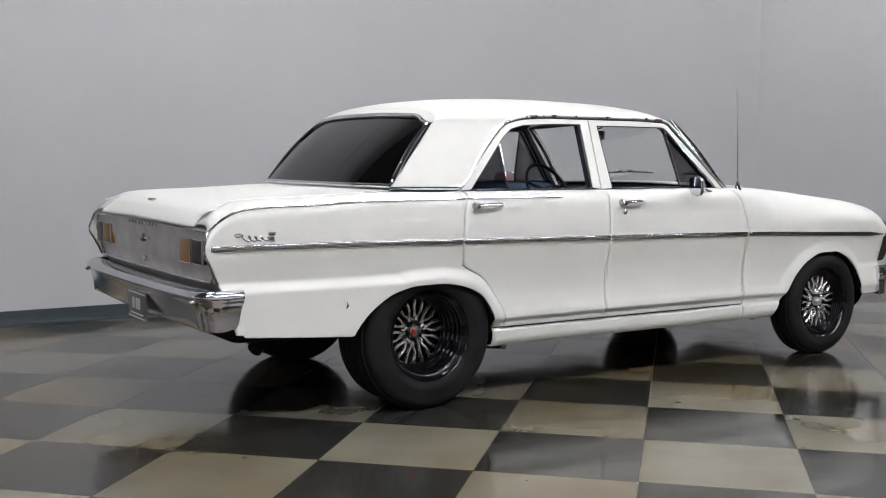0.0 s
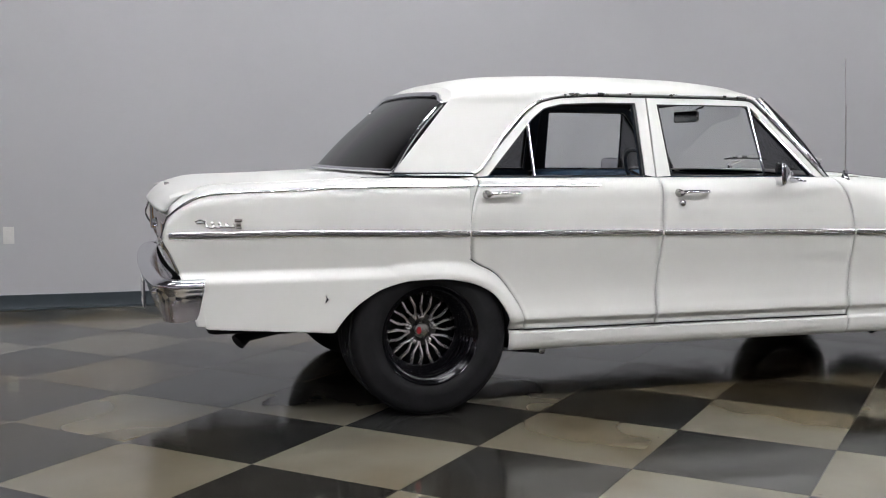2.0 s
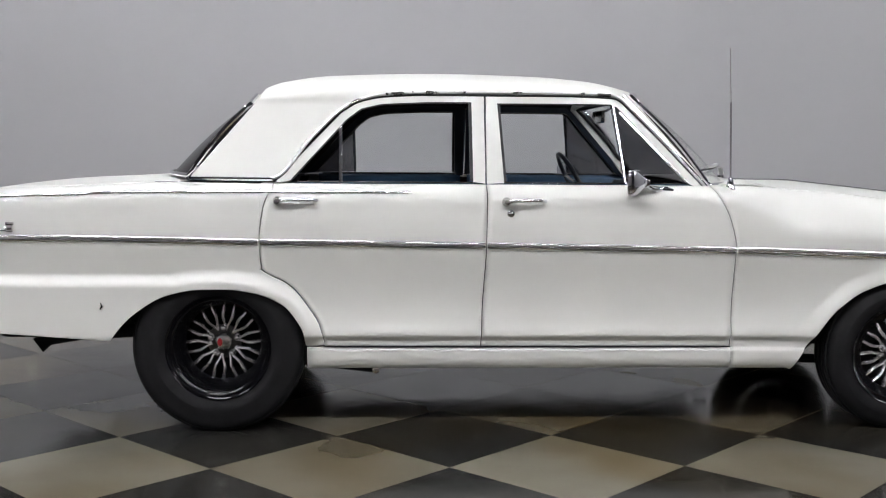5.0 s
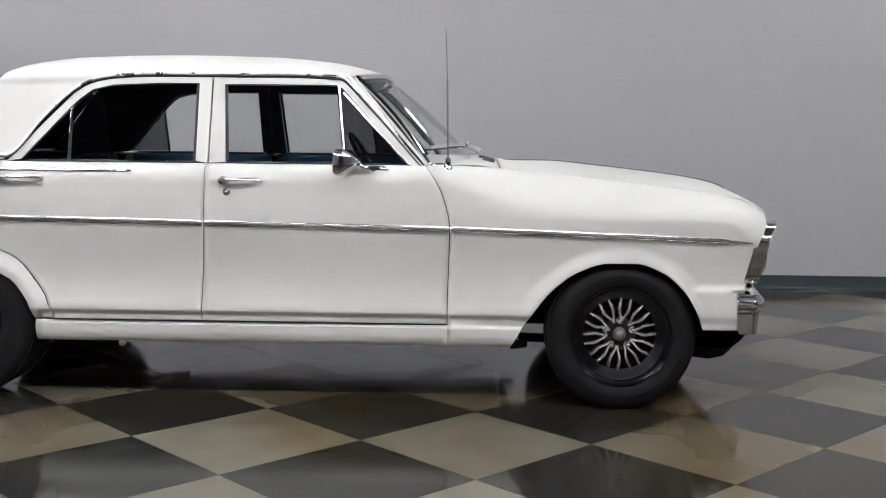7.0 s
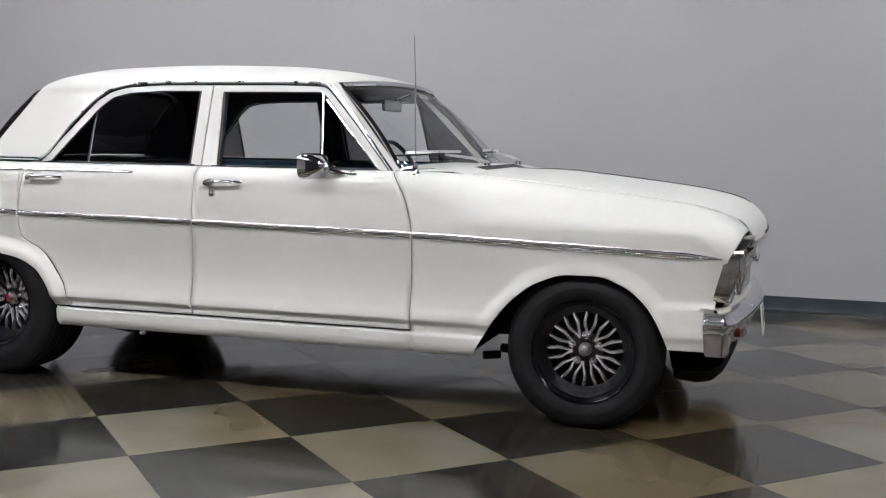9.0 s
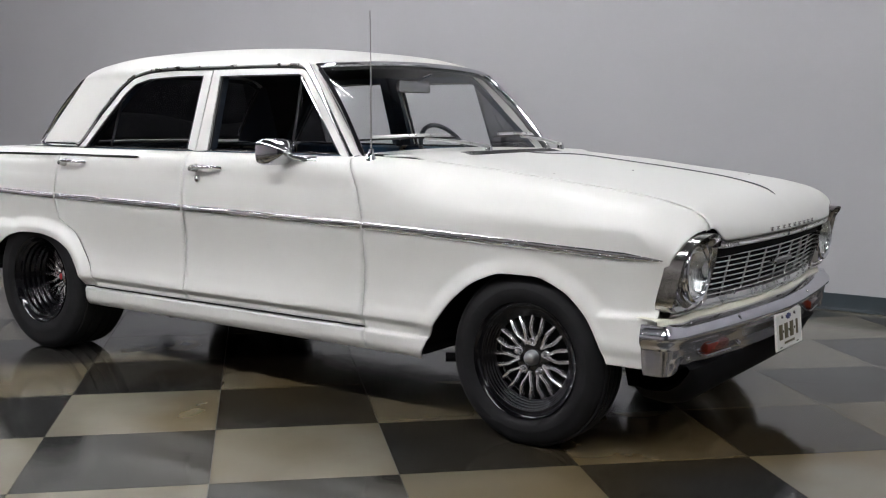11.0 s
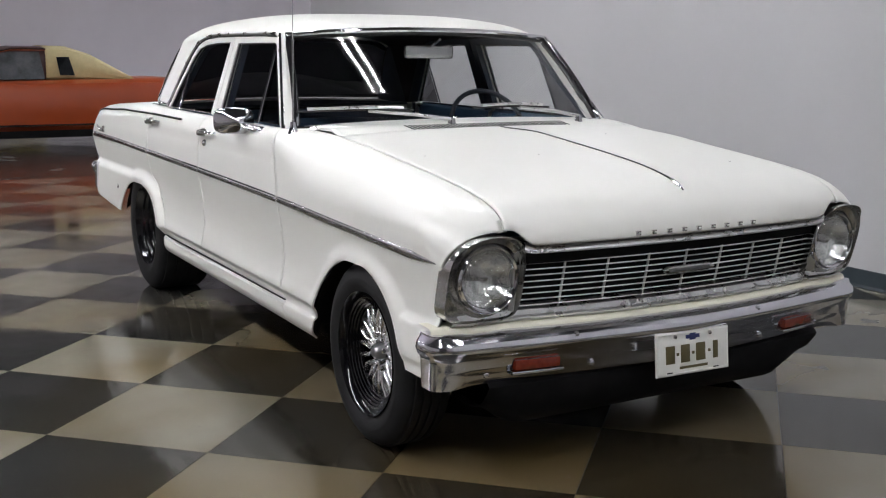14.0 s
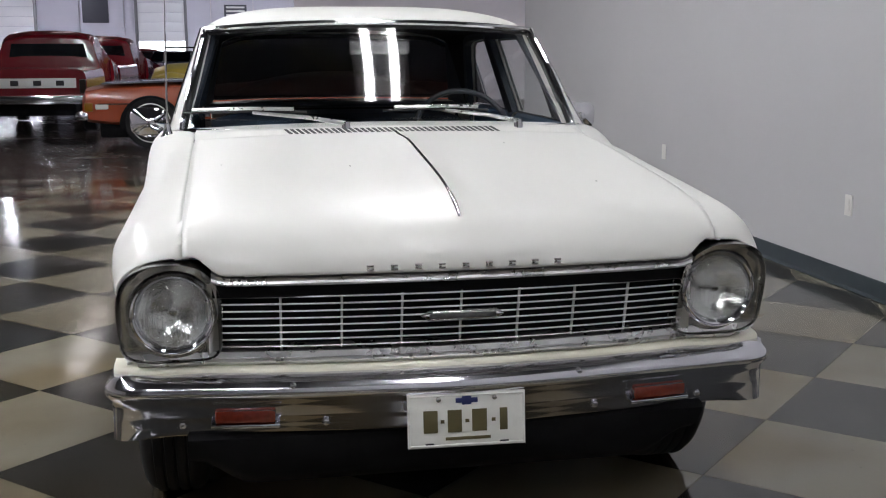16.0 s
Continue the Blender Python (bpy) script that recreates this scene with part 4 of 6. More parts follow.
# paint-coloured filler added under the hood seams to lighten the dark gap
edge_line = [(u, float(top(u, HOOD_GAP)) - 0.007) for u in np.linspace(0.95, 1.88, 40)] + [(x - 0.006, z - 0.005) for x, z in hood_nose(HOOD_GAP, 30)]
for s in (-1, 1):
    rows = [[(x, s * (HOOD_GAP - 0.016), z - 0.001), (x, s * (HOOD_GAP + 0.001), z), (x, s * (HOOD_GAP + 0.016), z - 0.003)] for x, z in edge_line]
    fixed(Bag().grid(rows), "hood_gutter", PAINT, car, angle=60)

# headlamps in bright bezels
for s in (-1, 1):
    lamp = empty("headlamp")
    lamp.parent = car
    lamp["label"] = "round sealed-beam headlamp in a bright bezel"
    cy, cz = 0.700, 0.656

    def edge(a):
        """Outline of the bezel round the lamp, wide at the outer side."""
        c, sn = math.cos(a), math.sin(a)
        ry = 0.133 if c > 0 else 0.115
        rz = 0.130 if sn > 0 else 0.128
        p = 2.5 if sn > 0 else 6.0
        k = (abs(c) ** p + abs(sn) ** p) ** (-1 / p)
        return ry * c * k, rz * sn * k

    rings = []
    angles = [6.2831853 * k / 72 for k in range(72)]
    for f, dx in ((1.0, -0.045), (1.0, 0.006), (0.985, 0.014), (0.93, 0.012), (0.88, 0.002), (0.60, -0.006), (0.0, -0.010), (-0.05, -0.045)):
        ring = []
        for a in angles:
            ey, ez = edge(a)
            iy, iz = 0.107 * math.cos(a), 0.107 * math.sin(a)
            g = max(f, 0)
            y, z = iy + (ey - iy) * g, iz + (ez - iz) * g
            if f < 0:
                y, z = iy * 0.96, iz * 0.96
            x = 1.985 + dx + (0.20 if z > 0 else 0.26) * min(z, 0.10) - 0.17 * max(0, y - 0.04) + (0.022 * float(smooth((z - 0.07) / 0.06)) if f > 0.8 else 0)
            ring.append((x, s * (cy + y), cz + z))
        rings.append(ring)
    fixed(Bag().grid(rings, close_v=True), "bezel", BEZEL, lamp, "dull bright-metal bezel", angle=50)
    c = (1.980, s * cy, cz)
    fixed(Bag().lathe([(0.094, -0.03), (0.102, -0.010), (0.104, 0.002), (0.101, 0.011), (0.094, 0.016), (0.087, 0.011), (0.083, 0.002)], 64, c, "x"), "ring", CHROME, lamp, "chrome retaining ring")
    fixed(Bag().lathe([(0.118, -0.05), (0.118, -0.022), (0.092, -0.022)], 48, c, "x"), "bucket", BEZEL, lamp)
    fixed(Bag().lathe([(0.0, -0.052), (0.025, -0.048), (0.048, -0.037), (0.068, -0.020), (0.084, 0.002)], 48, c, "x"), "reflector", REFLECTOR, lamp, "silvered reflector bowl", angle=80)
    fixed(Bag().lathe([(0.0, -0.012), (0.010, -0.014), (0.015, -0.024), (0.012, -0.05)], 20, c, "x"), "bulb_shield", CHROME_WORN, lamp)
    dome = [(0.0, 0.030)] + [(0.085 * math.sin(t), 0.002 + 0.028 * math.cos(t)) for t in np.linspace(0.1, math.pi / 2, 12)]
    lens = fixed(Bag().lathe(dome, 56, c, "x"), "lens", LENS, lamp, "fluted glass headlamp lens", angle=80)
    lens.visible_shadow = False
    for k in range(-6, 7):
        y = 0.0116 * k
        h = math.sqrt(max(0.0, 0.073 ** 2 - y * y)) * 0.9
        pts = []
        for q in np.linspace(-1, 1, 7):
            z = q * h - 0.004
            rr = math.hypot(y, z) / 0.086
            pts.append((c[0] + 0.001 + 0.028 * math.sqrt(max(0.0, 1 - rr * rr)), c[1] + y, c[2] + z))
        flute = fixed(Bag().tube(pts, 0.0011, 5), "flute", LENS, lens)
        flute.visible_shadow = False
# inner cheek between lamp and grille
for s in (-1, 1):
    b = Bag()
    b.grid([[(nose_x(0.58, z) - 0.03, s * 0.592, z), (nose_x(0.58, z) + 0.004, s * 0.596, z), (1.990, s * 0.618, z), (1.95, s * 0.63, z)] for z in (0.553, 0.61, 0.67, 0.735)])
    fixed(b, "grille_cheek", BRIGHT, grille)

# black valance under the front bumper
rows = []
for y in np.linspace(-0.68, 0.68, 41):
    e = 1 - 0.42 * float(smooth((abs(y) - 0.52) / 0.15))
    f = 0.020 * (abs(y) / 0.68) ** 2
    rows.append([(1.72, y, 0.345), (1.965 - f, y, 0.345), (1.985 - f, y, 0.325), (1.978 - f, y, 0.345 - 0.060 * e), (1.945 - f, y, 0.345 - 0.130 * e), (1.890, y, 0.345 - 0.172 * e), (1.830, y, 0.345 - 0.186 * e), (1.742, y, 0.345 - 0.176 * e)])
fixed(Bag().grid(rows, close_v=True), "front_valance", BLACK_MATTE, car, "matte black lower valance")

# tail: brushed panel, lamps, plate pocket
def tail_top(y):
    return 0.866 - 0.016 * (abs(y) / 0.8) ** 2.2


def tail_x(y):
    return 0.028 + 0.020 * (abs(y) / 0.8) ** 3


rows = []
for y in np.linspace(-0.815, 0.815, 61):
    e, zt = tail_x(y), tail_top(y)
    rows.append([(-2.470 + e, y, zt + 0.006), (-2.494 + e, y, zt), (-2.490 + e, y, zt - 0.012), (-2.488 + e, y, 0.775), (-2.474 + e, y, 0.700), (-2.460 + e, y, 0.655), (-2.466 + e, y, 0.640), (-2.440 + e, y, 0.600), (-2.430 + e, y, 0.560)])
tail_panel = fixed(Bag().grid(rows), "tail_panel", TAIL_METAL, car, "brushed aluminium tail panel", angle=50)
ring = [(-2.497 + tail_x(y), y, tail_top(y) - 0.002) for y in np.linspace(-0.80, 0.80, 25)] + [(-2.450, 0.815, 0.775), (-2.424, 0.805, 0.66)] + [(-2.470 + tail_x(y), y, 0.640) for y in np.linspace(0.78, -0.78, 25)] + [(-2.424, -0.805, 0.66), (-2.450, -0.815, 0.775)]
fixed(Bag().tube(ring, 0.006, 8, close=True), "tail_panel_trim", CHROME_WORN, car)
for s in (-1, 1):
    for y0, y1, m, n, t in ((0.655, 0.775, RED_LENS, "tail_lamp", "dark red tail lamp lens"), (0.520, 0.645, AMBER, "reversing_lamp", "amber lamp lens in a bright frame")):
        xm = -2.490 + tail_x((y0 + y1) / 2)
        lamp = fixed(Bag().box(xm - 0.014, xm + 0.02, s * (y0 + y1) / 2 - (y1 - y0) / 2, s * (y0 + y1) / 2 + (y1 - y0) / 2, 0.712, 0.812, 0.005), n, m, car, t)
        q = [(xm - 0.010, s * y0, 0.712), (xm - 0.010, s * y1, 0.712), (xm - 0.010, s * y1, 0.812), (xm - 0.010, s * y0, 0.812)]
        fixed(Bag().tube(q, 0.0045, 6, close=True, up=(1, 0, 0)), "lamp_frame", CHROME, lamp)
fixed(Bag().box(-2.425, -2.405, -0.032, 0.032, float(top(-2.43, 0)) - 0.004, float(top(-2.43, 0)) + 0.007, 0.003), "lid_badge", CHROME_WORN, car)
fixed(Bag().box(-2.474, -2.455, -0.105, 0.105, 0.772, 0.786, 0.005).lathe([(0.0, -0.020), (0.012, -0.019), (0.020, -0.012), (0.022, 0.01)], 20, (-2.462, -0.03, 0.779), "x"), "trunk_emblem", CHROME, car, "chrome trunk emblem")
fixed(Bag().lathe([(0, -0.012), (0.012, -0.010), (0.013, 0.01)], 16, (-2.447, 0.0, 0.680), "x"), "trunk_lock", CHROME_WORN, car)
for k in range(9):
    y = -0.20 + 0.05 * k
    fixed(Bag().box(-2.470, -2.460, y - 0.010, y + 0.010, 0.838, 0.852, 0.002), "tail_letter_block", CHROME_WORN, car)
fixed(Bag().box(-2.534, -2.526, -0.26, 0.0, 0.415, 0.545, 0.004), "rear_plate", mat("rear_plate_face", (0.10, 0.10, 0.11), 0.35, vary=0.2, scale=20.0), car, "dull grey rear plate with pale marks in the bumper")
rear_plate = car.children[-1]
for y0, y1, z0, z1 in ((-0.25, -0.01, 0.532, 0.538), (-0.25, -0.01, 0.421, 0.426), (-0.18, -0.12, 0.462, 0.512), (-0.10, -0.07, 0.462, 0.512), (-0.22, -0.04, 0.437, 0.443)):
    fixed(Bag().box(-2.537, -2.531, y0, y1, z0, z1, 0.001), "plate_mark", PLATE_WHITE, rear_plate)
# closing panel under the tail and bumper
fixed(Bag().box(-2.425, -2.29, -0.80, 0.80, 0.44, 0.60, 0.02), "tail_closing", BLACK_MATTE, car)

# ---- wheels ----
def wheel(x, s, r_tyre, r_rim, y_out, y_in, y_hub, cap, z):
    """Axle along y; s is -1 on the near side."""
    w = empty("wheel", (x, 0, z))
    w.parent = car
    w["label"] = "black wheel with machined split spokes on a wide tyre"
    yo, yi, yh = y_out, y_in, y_hub
    width = yo - yi
    prof = [(r_rim - 0.004, yi + 0.02), (r_rim + 0.012, yi + 0.004), (r_rim + 0.05, yi - 0.004), (r_tyre - 0.045, yi + 0.002), (r_tyre - 0.014, yi + 0.018)]
    for k in range(4):
        a = yi + 0.032 + (width - 0.064) * k / 4
        e = yi + 0.032 + (width - 0.064) * (k + 1) / 4
        prof += [(r_tyre - 0.001, a + 0.004), (r_tyre, (a + e) / 2), (r_tyre - 0.001, e - 0.006), (r_tyre - 0.008, e - 0.004), (r_tyre - 0.008, e + 0.001)]
    prof += [(r_tyre - 0.014, yo - 0.018), (r_tyre - 0.030, yo - 0.006), (r_tyre - 0.045, yo - 0.001), (r_rim + 0.055, yo + 0.003), (r_rim + 0.05, yo + 0.004), (r_rim + 0.02, yo - 0.003), (r_rim + 0.010, yo - 0.010), (r_rim - 0.004, yo - 0.016)]
    flat = lambda b: Bag().add([(px, s * py, pz if pz > -z + 0.001 else -z + 0.001) for px, py, pz in b.v], b.f)
    fixed(flat(Bag().lathe(prof, 72)), "tyre", RUBBER, w, "wide black tyre with worn sidewall")
    ro = r_rim
    lip = yo - 0.030 - yh
    beads = []
    for k in range(5):
        r0, d0, dw = ro - 0.046 + 0.0072 * k, yh + 0.006 + lip * k / 5, lip / 5
        beads += [(r0, d0), (r0 - 0.0035, d0 + dw * 0.18), (r0 - 0.0042, d0 + dw * 0.42), (r0 - 0.0020, d0 + dw * 0.66), (r0 + 0.0042, d0 + dw * 0.80)]
    rimprof = [(ro - 0.006, yi + 0.02), (ro - 0.02, yi + 0.05), (ro - 0.052, yh - 0.02), (ro - 0.050, yh + 0.004), *beads, (ro - 0.008, yo - 0.026), (ro - 0.002, yo - 0.012), (ro + 0.008, yo - 0.004), (ro + 0.006, yo - 0.014)]
    fixed(flat(Bag().lathe(rimprof, 64)), "rim", RIM_BLACK, w, "satin black deep-dish rim", angle=50)
    # matte black disc stands in for the shade behind the spokes
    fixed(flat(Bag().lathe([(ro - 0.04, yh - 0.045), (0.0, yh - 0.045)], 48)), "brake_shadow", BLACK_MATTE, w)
    # hub and spokes
    hub = fixed(flat(Bag().lathe([(0.080, yh - 0.035), (0.076, yh - 0.012), (0.070, yh - 0.004), (0.040, yh - 0.002), (0.0, yh - 0.002)], 40)), "hub", BLACK_GLOSS, w)
    rr = 0.153
    for k in range(10):
        a0 = 6.2831853 * (k + 0.25) / 10
        for tip in (-0.150, 0.150):
            sp = []
            for f in np.linspace(0, 1, 9):
                r = 0.050 + (rr - 0.050) * f
                a = a0 + tip * (0.36 + 0.86 * float(smooth((f - 0.02) / 0.5)) - 0.30 * float(smooth((f - 0.55) / 0.45)))
                wd = 0.0046 + 0.0036 * f - 0.002 * float(smooth((f - 0.85) / 0.15))
                d = yh + 0.004 + 0.010 * math.sin(f * 2.6)
                c, sn = math.cos(a), math.sin(a)
                sp.append([(r * c - o * sn, d + dy, r * sn + o * c) for o, dy in ((-wd, -0.020), (-wd, -0.003), (-wd * 0.75, 0.001), (-wd * 0.3, 0.0035), (wd * 0.3, 0.0035), (wd * 0.75, 0.001), (wd, -0.003), (wd, -0.020))])
            fixed(flat(Bag().grid(sp, close_v=True)), "spoke", MACHINED, w, angle=30)
    for k in range(5):
        a = 6.2831853 * k / 5 + 0.3
        fixed(flat(Bag().lathe([(0.0, yh + 0.026), (0.007, yh + 0.025), (0.0105, yh + 0.018), (0.0115, yh + 0.006), (0.0150, yh + 0.003), (0.0155, yh - 0.004)], 12, (0.057 * math.cos(a), 0, 0.057 * math.sin(a)))), "lug_nut", MACHINED, w)
    if cap == "bright":
        fixed(flat(Bag().lathe([(0.0, yh + 0.036), (0.012, yh + 0.034), (0.020, yh + 0.028), (0.025, yh + 0.016), (0.027, yh - 0.004)], 28)), "centre_cap", BRUSHED, w, "domed grey centre cap", angle=60)
    else:
        c = fixed(flat(Bag().lathe([(0.0, yh + 0.024), (0.020, yh + 0.023), (0.031, yh + 0.019), (0.036, yh + 0.010), (0.037, yh - 0.004)], 28)), "centre_cap", BEZEL, w, "dark centre cap with a red mark")
        fixed(flat(Bag().add([(-0.014 + 0.75 * px, py, 1.25 * pz) for px, py, pz in Bag().lathe([(0.0, yh + 0.0256), (0.013, yh + 0.0250), (0.014, yh + 0.021)], 18).v], Bag().lathe([(0.0, yh + 0.0256), (0.013, yh + 0.0250), (0.014, yh + 0.021)], 18).f)), "cap_mark", RED_ENAMEL, c)
    return w


for s in (-1, 1):
    wheel(-1.390, s, 0.347, 0.203, 0.836, 0.540, 0.676, "dark", 0.344)
    wheel(1.406, s, 0.313, 0.200, 0.826, 0.640, 0.756, "bright", 0.310)

# wheel wells and underside
for s in (-1, 1):
    for which, c, a, e, yin in (("R", ARCH_R, -1.806, -1.0395, 0.45), ("F", ARCH_F, 0.947, 1.736, 0.50)):
        xs = np.unique(np.r_[np.linspace(a, e, 50), np.linspace(e - 0.03, e, 12)])
        lift = lambda x, y: max(float(c(x)) + (0.004 if y > 0.82 else 0.05), 0.26)
        rows = [[(x, s * min(y, float(side(x, lift(x, y))) - 0.014), lift(x, y)) for x in xs] for y in (0.832, 0.78, yin)]
        rows.append([(x, s * yin, 0.30) for x in xs])
        fixed(Bag().grid(rows), "wheel_well", BLACK_MATTE, car)
under = Bag()
under.box(-2.30, -1.84, -0.70, 0.70, 0.36, 0.46, 0.03).box(-1.02, 0.93, -0.76, 0.76, 0.252, 0.30, 0.02).box(-1.84, -1.02, -0.44, 0.44, 0.34, 0.45, 0.03).box(0.93, 1.80, -0.49, 0.49, 0.30, 0.50, 0.03)
fixed(under, "floor_pan", BLACK_MATTE, car, "black underside")
fixed(Bag().tube([(-1.397, -0.6, 0.343), (-1.397, 0.6, 0.343)], 0.045, 12).lathe([(0.0, -0.14), (0.09, -0.12), (0.13, 0.0), (0.09, 0.12), (0.0, 0.14)], 24, (-1.397, 0, 0.343)), "rear_axle", BLACK_MATTE, car)
fixed(Bag().tube([(1.41, -0.66, 0.29), (1.41, 0.66, 0.29)], 0.03, 8).tube([(1.0, -0.5, 0.24), (1.38, -0.62, 0.25)], 0.02, 8), "front_suspension", BLACK_MATTE, car)
for s in (-1, 1):
    fixed(Bag().tube([(-1.25, s * 0.55, 0.26), (-0.80, s * 0.53, 0.200), (-0.765, s * 0.53, 0.195)], [0.02, 0.016, 0.014], 10), "ladder_bar", BLACK_MATTE, car)
    fixed(Bag().lathe([(0.0, 0.012), (0.014, 0.010), (0.016, -0.010), (0.0, -0.012)], 14, (-0.765, s * 0.535, 0.195)), "bar_end", CHROME_WORN, car)
    # exhaust with its tip turned down behind the rear wheel
    fixed(Bag().tube([(-1.60, s * 0.50, 0.37), (-2.0, s * 0.56, 0.36), (-2.13, s * 0.60, 0.345), (-2.17, s * 0.62, 0.315)], [0.03, 0.03, 0.032, 0.034], 14), "exhaust_pipe", BLACK_MATTE, car, "dark exhaust tip")
    fixed(Bag().tube([(1.02, s * 0.62, 0.235), (0.96, s * 0.66, 0.235)], 0.018, 10), "frame_stub", BLACK_MATTE, car)

# ---- mirrors, aerial, wipers, cowl vent ----
for s in (-1, 1):
    m = empty("door_mirror")
    m.parent = front_doors[s]
    m["label"] = "chrome door mirror on a swept arm"
    y0 = float(side(0.3, 0.88))
    arm = [(0.420, s * 0.782, 0.984), (0.37, s * 0.806, 0.982), (0.335, s * 0.835, 0.992), (0.315, s * 0.852, 1.006)]
    fixed(Bag().tube(arm, [0.016, 0.020, 0.016, 0.013], 10, flat=0.7), "arm", CHROME, m)
    fixed(Bag().tube([(0.490, s * 0.786, 0.972), (0.478, s * 0.787, 0.974), (0.42, s * 0.790, 0.979), (0.36, s * 0.798, 0.982)], [0.006, 0.014, 0.026, 0.016], 10, flat=0.5), "foot", CHROME, m)
    head = Bag()
    rings = []
    for dx, k in ((0.052, 0.0), (0.050, 0.18), (0.040, 0.40), (0.016, 0.84), (0.004, 0.97), (-0.012, 1.0), (-0.016, 0.95)):
        ring = []
        for q in range(40):
            a = 6.2831853 * q / 40
            c, sn = math.cos(a), math.sin(a)
            sup = (abs(c) ** 4 + abs(sn) ** 4) ** -0.25
            ring.append((0.268 + dx - 0.40 * (c * sup * 0.075 * k), s * (0.862 + c * sup * 0.074 * k), 1.012 + sn * sup * 0.054 * k))
        rings.append(ring)
    fixed(head.grid(rings, close_v=True), "head", CHROME, m, "rounded rectangular chrome mirror shell", angle=60)
    face = [(0.2525 - 0.40 * (c * 0.068), s * (0.862 + c * 0.066), 1.012 + d * 0.048) for c, d in ((-0.8, -1), (0.8, -1), (1, -0.7), (1, 0.7), (0.8, 1), (-0.8, 1), (-1, 0.7), (-1, -0.7))]
    build("mirror_glass", face, [tuple(range(8))], CHROME, m, smooth=False)
    fixed(Bag().lathe([(0.0, 0.018), (0.014, 0.014), (0.020, 0.0), (0.014, -0.014), (0.0, -0.018)], 16, (0.316, s * 0.850, 1.010), "x"), "pivot", CHROME, m)

aerial = empty("aerial")
aerial.parent = car
aerial["label"] = "tall thin chrome aerial on a flared base"
az = 0.982
fixed(Bag().lathe([(0.026, az - 0.022), (0.025, az), (0.017, az + 0.014), (0.012, az + 0.032), (0.010, az + 0.048), (0.0, az + 0.051)], 20, (0.682, -0.770, 0), "z"), "base", CHROME, aerial)
fixed(Bag().tube([(0.682, -0.770, az + 0.03), (0.676, -0.763, 1.335)], 0.0034, 8), "lower_mast", CHROME_WORN, aerial)
fixed(Bag().tube([(0.676, -0.763, 1.335), (0.667, -0.757, 1.550)], 0.0018, 8), "upper_mast", CHROME_WORN, aerial)

for y0, y1 in ((-0.160, -0.70), (0.455, -0.02)):
    wp = empty("wiper")
    wp.parent = car
    wp["label"] = "chrome wiper resting on the windscreen"
    f0 = lambda y, g: Vector(screen(max(-1, min(1, y / (0.70 - 0.085 * g))), g)) + Vector((0.022, 0, 0.022))
    piv = Vector((0.825, y0, 1.012))
    e1 = f0(y0 + (y1 - y0) * 0.55, 0.12)
    fixed(Bag().lathe([(0.0, 0.026), (0.012, 0.024), (0.015, 0.010), (0.017, -0.01)], 16, piv, "z"), "pivot", CHROME, wp)
    fixed(Bag().tube([piv + Vector((0, 0, 0.018)), piv.lerp(e1, 0.4) + Vector((0.004, 0, 0.016)), e1], [0.0135, 0.012, 0.009], 8, flat=0.6), "arm", BRIGHT, wp)
    fixed(Bag().tube([f0(y0 + (y1 - y0) * k, 0.115 + 0.035 * (1 - abs(k - 0.6))) - Vector((0.008, 0, 0.008)) for k in np.linspace(0.22, 1.0, 12)], 0.0045, 6), "blade", SEAL, wp)
    fixed(Bag().tube([f0(y0 + (y1 - y0) * k, 0.12 + 0.035 * (1 - abs(k - 0.6))) for k in np.linspace(0.3, 0.92, 10)], 0.007, 6), "blade_frame", BRIGHT, wp)
for k in range(37):
    y = -0.36 + 0.72 * k / 36
    b = Bag().box(-0.026, 0.026, -0.0055, 0.0055, -0.001, 0.0012)
    pts = []
    for x, yy, zz in b.v:
        px, py = 0.862 - 0.02 * (abs(y) / 0.5) ** 2 + x, y + yy + x * 0.35
        pts.append((px, py, float(cowl_z(px, py)) + zz))
    build("vent_slot", pts, b.f, SEAL, car, smooth=False)

# ---- cabin ----
for s in (-1, 1):
    for door, x0, x1 in ((front_doors[s], -0.30, 0.60), (rear_doors[s], -1.10, -0.335)):
        b = Bag()
        b.grid([[(x, s * 0.715, 0.40) for x in np.linspace(x0, x1, 8)], [(x, s * 0.715, 0.94) for x in np.linspace(x0, x1, 8)], [(x, s * 0.727, 0.985) for x in np.linspace(x0, x1, 8)], [(x, s * 0.748, 0.998) for x in np.linspace(x0, x1, 8)]])
        fixed(b, "door_panel", VINYL, door, "dark blue vinyl door panel")
        fixed(Bag().tube([(x0 + 0.02, s * 0.736, 1.002), (x1 - 0.03, s * 0.736, 1.002)], 0.006, 6), "sill_strip", CHROME_WORN, door)
    fixed(Bag().tube([(-0.34, s * 0.73, 1.0), (-0.335, s * 0.62, 1.34)], 0.022, 8), "centre_pillar_lining", TRIM_DARK, car)
    b = Bag()
    b.grid([[(x, s * y, z) for x, z in ((-1.15, 0.72), (-1.15, 1.0), (-1.55, 1.0), (-1.55, 0.72))] for y in (0.70, 0.72)])
    fixed(b, "rear_side_lining", TRIM_DARK, car)


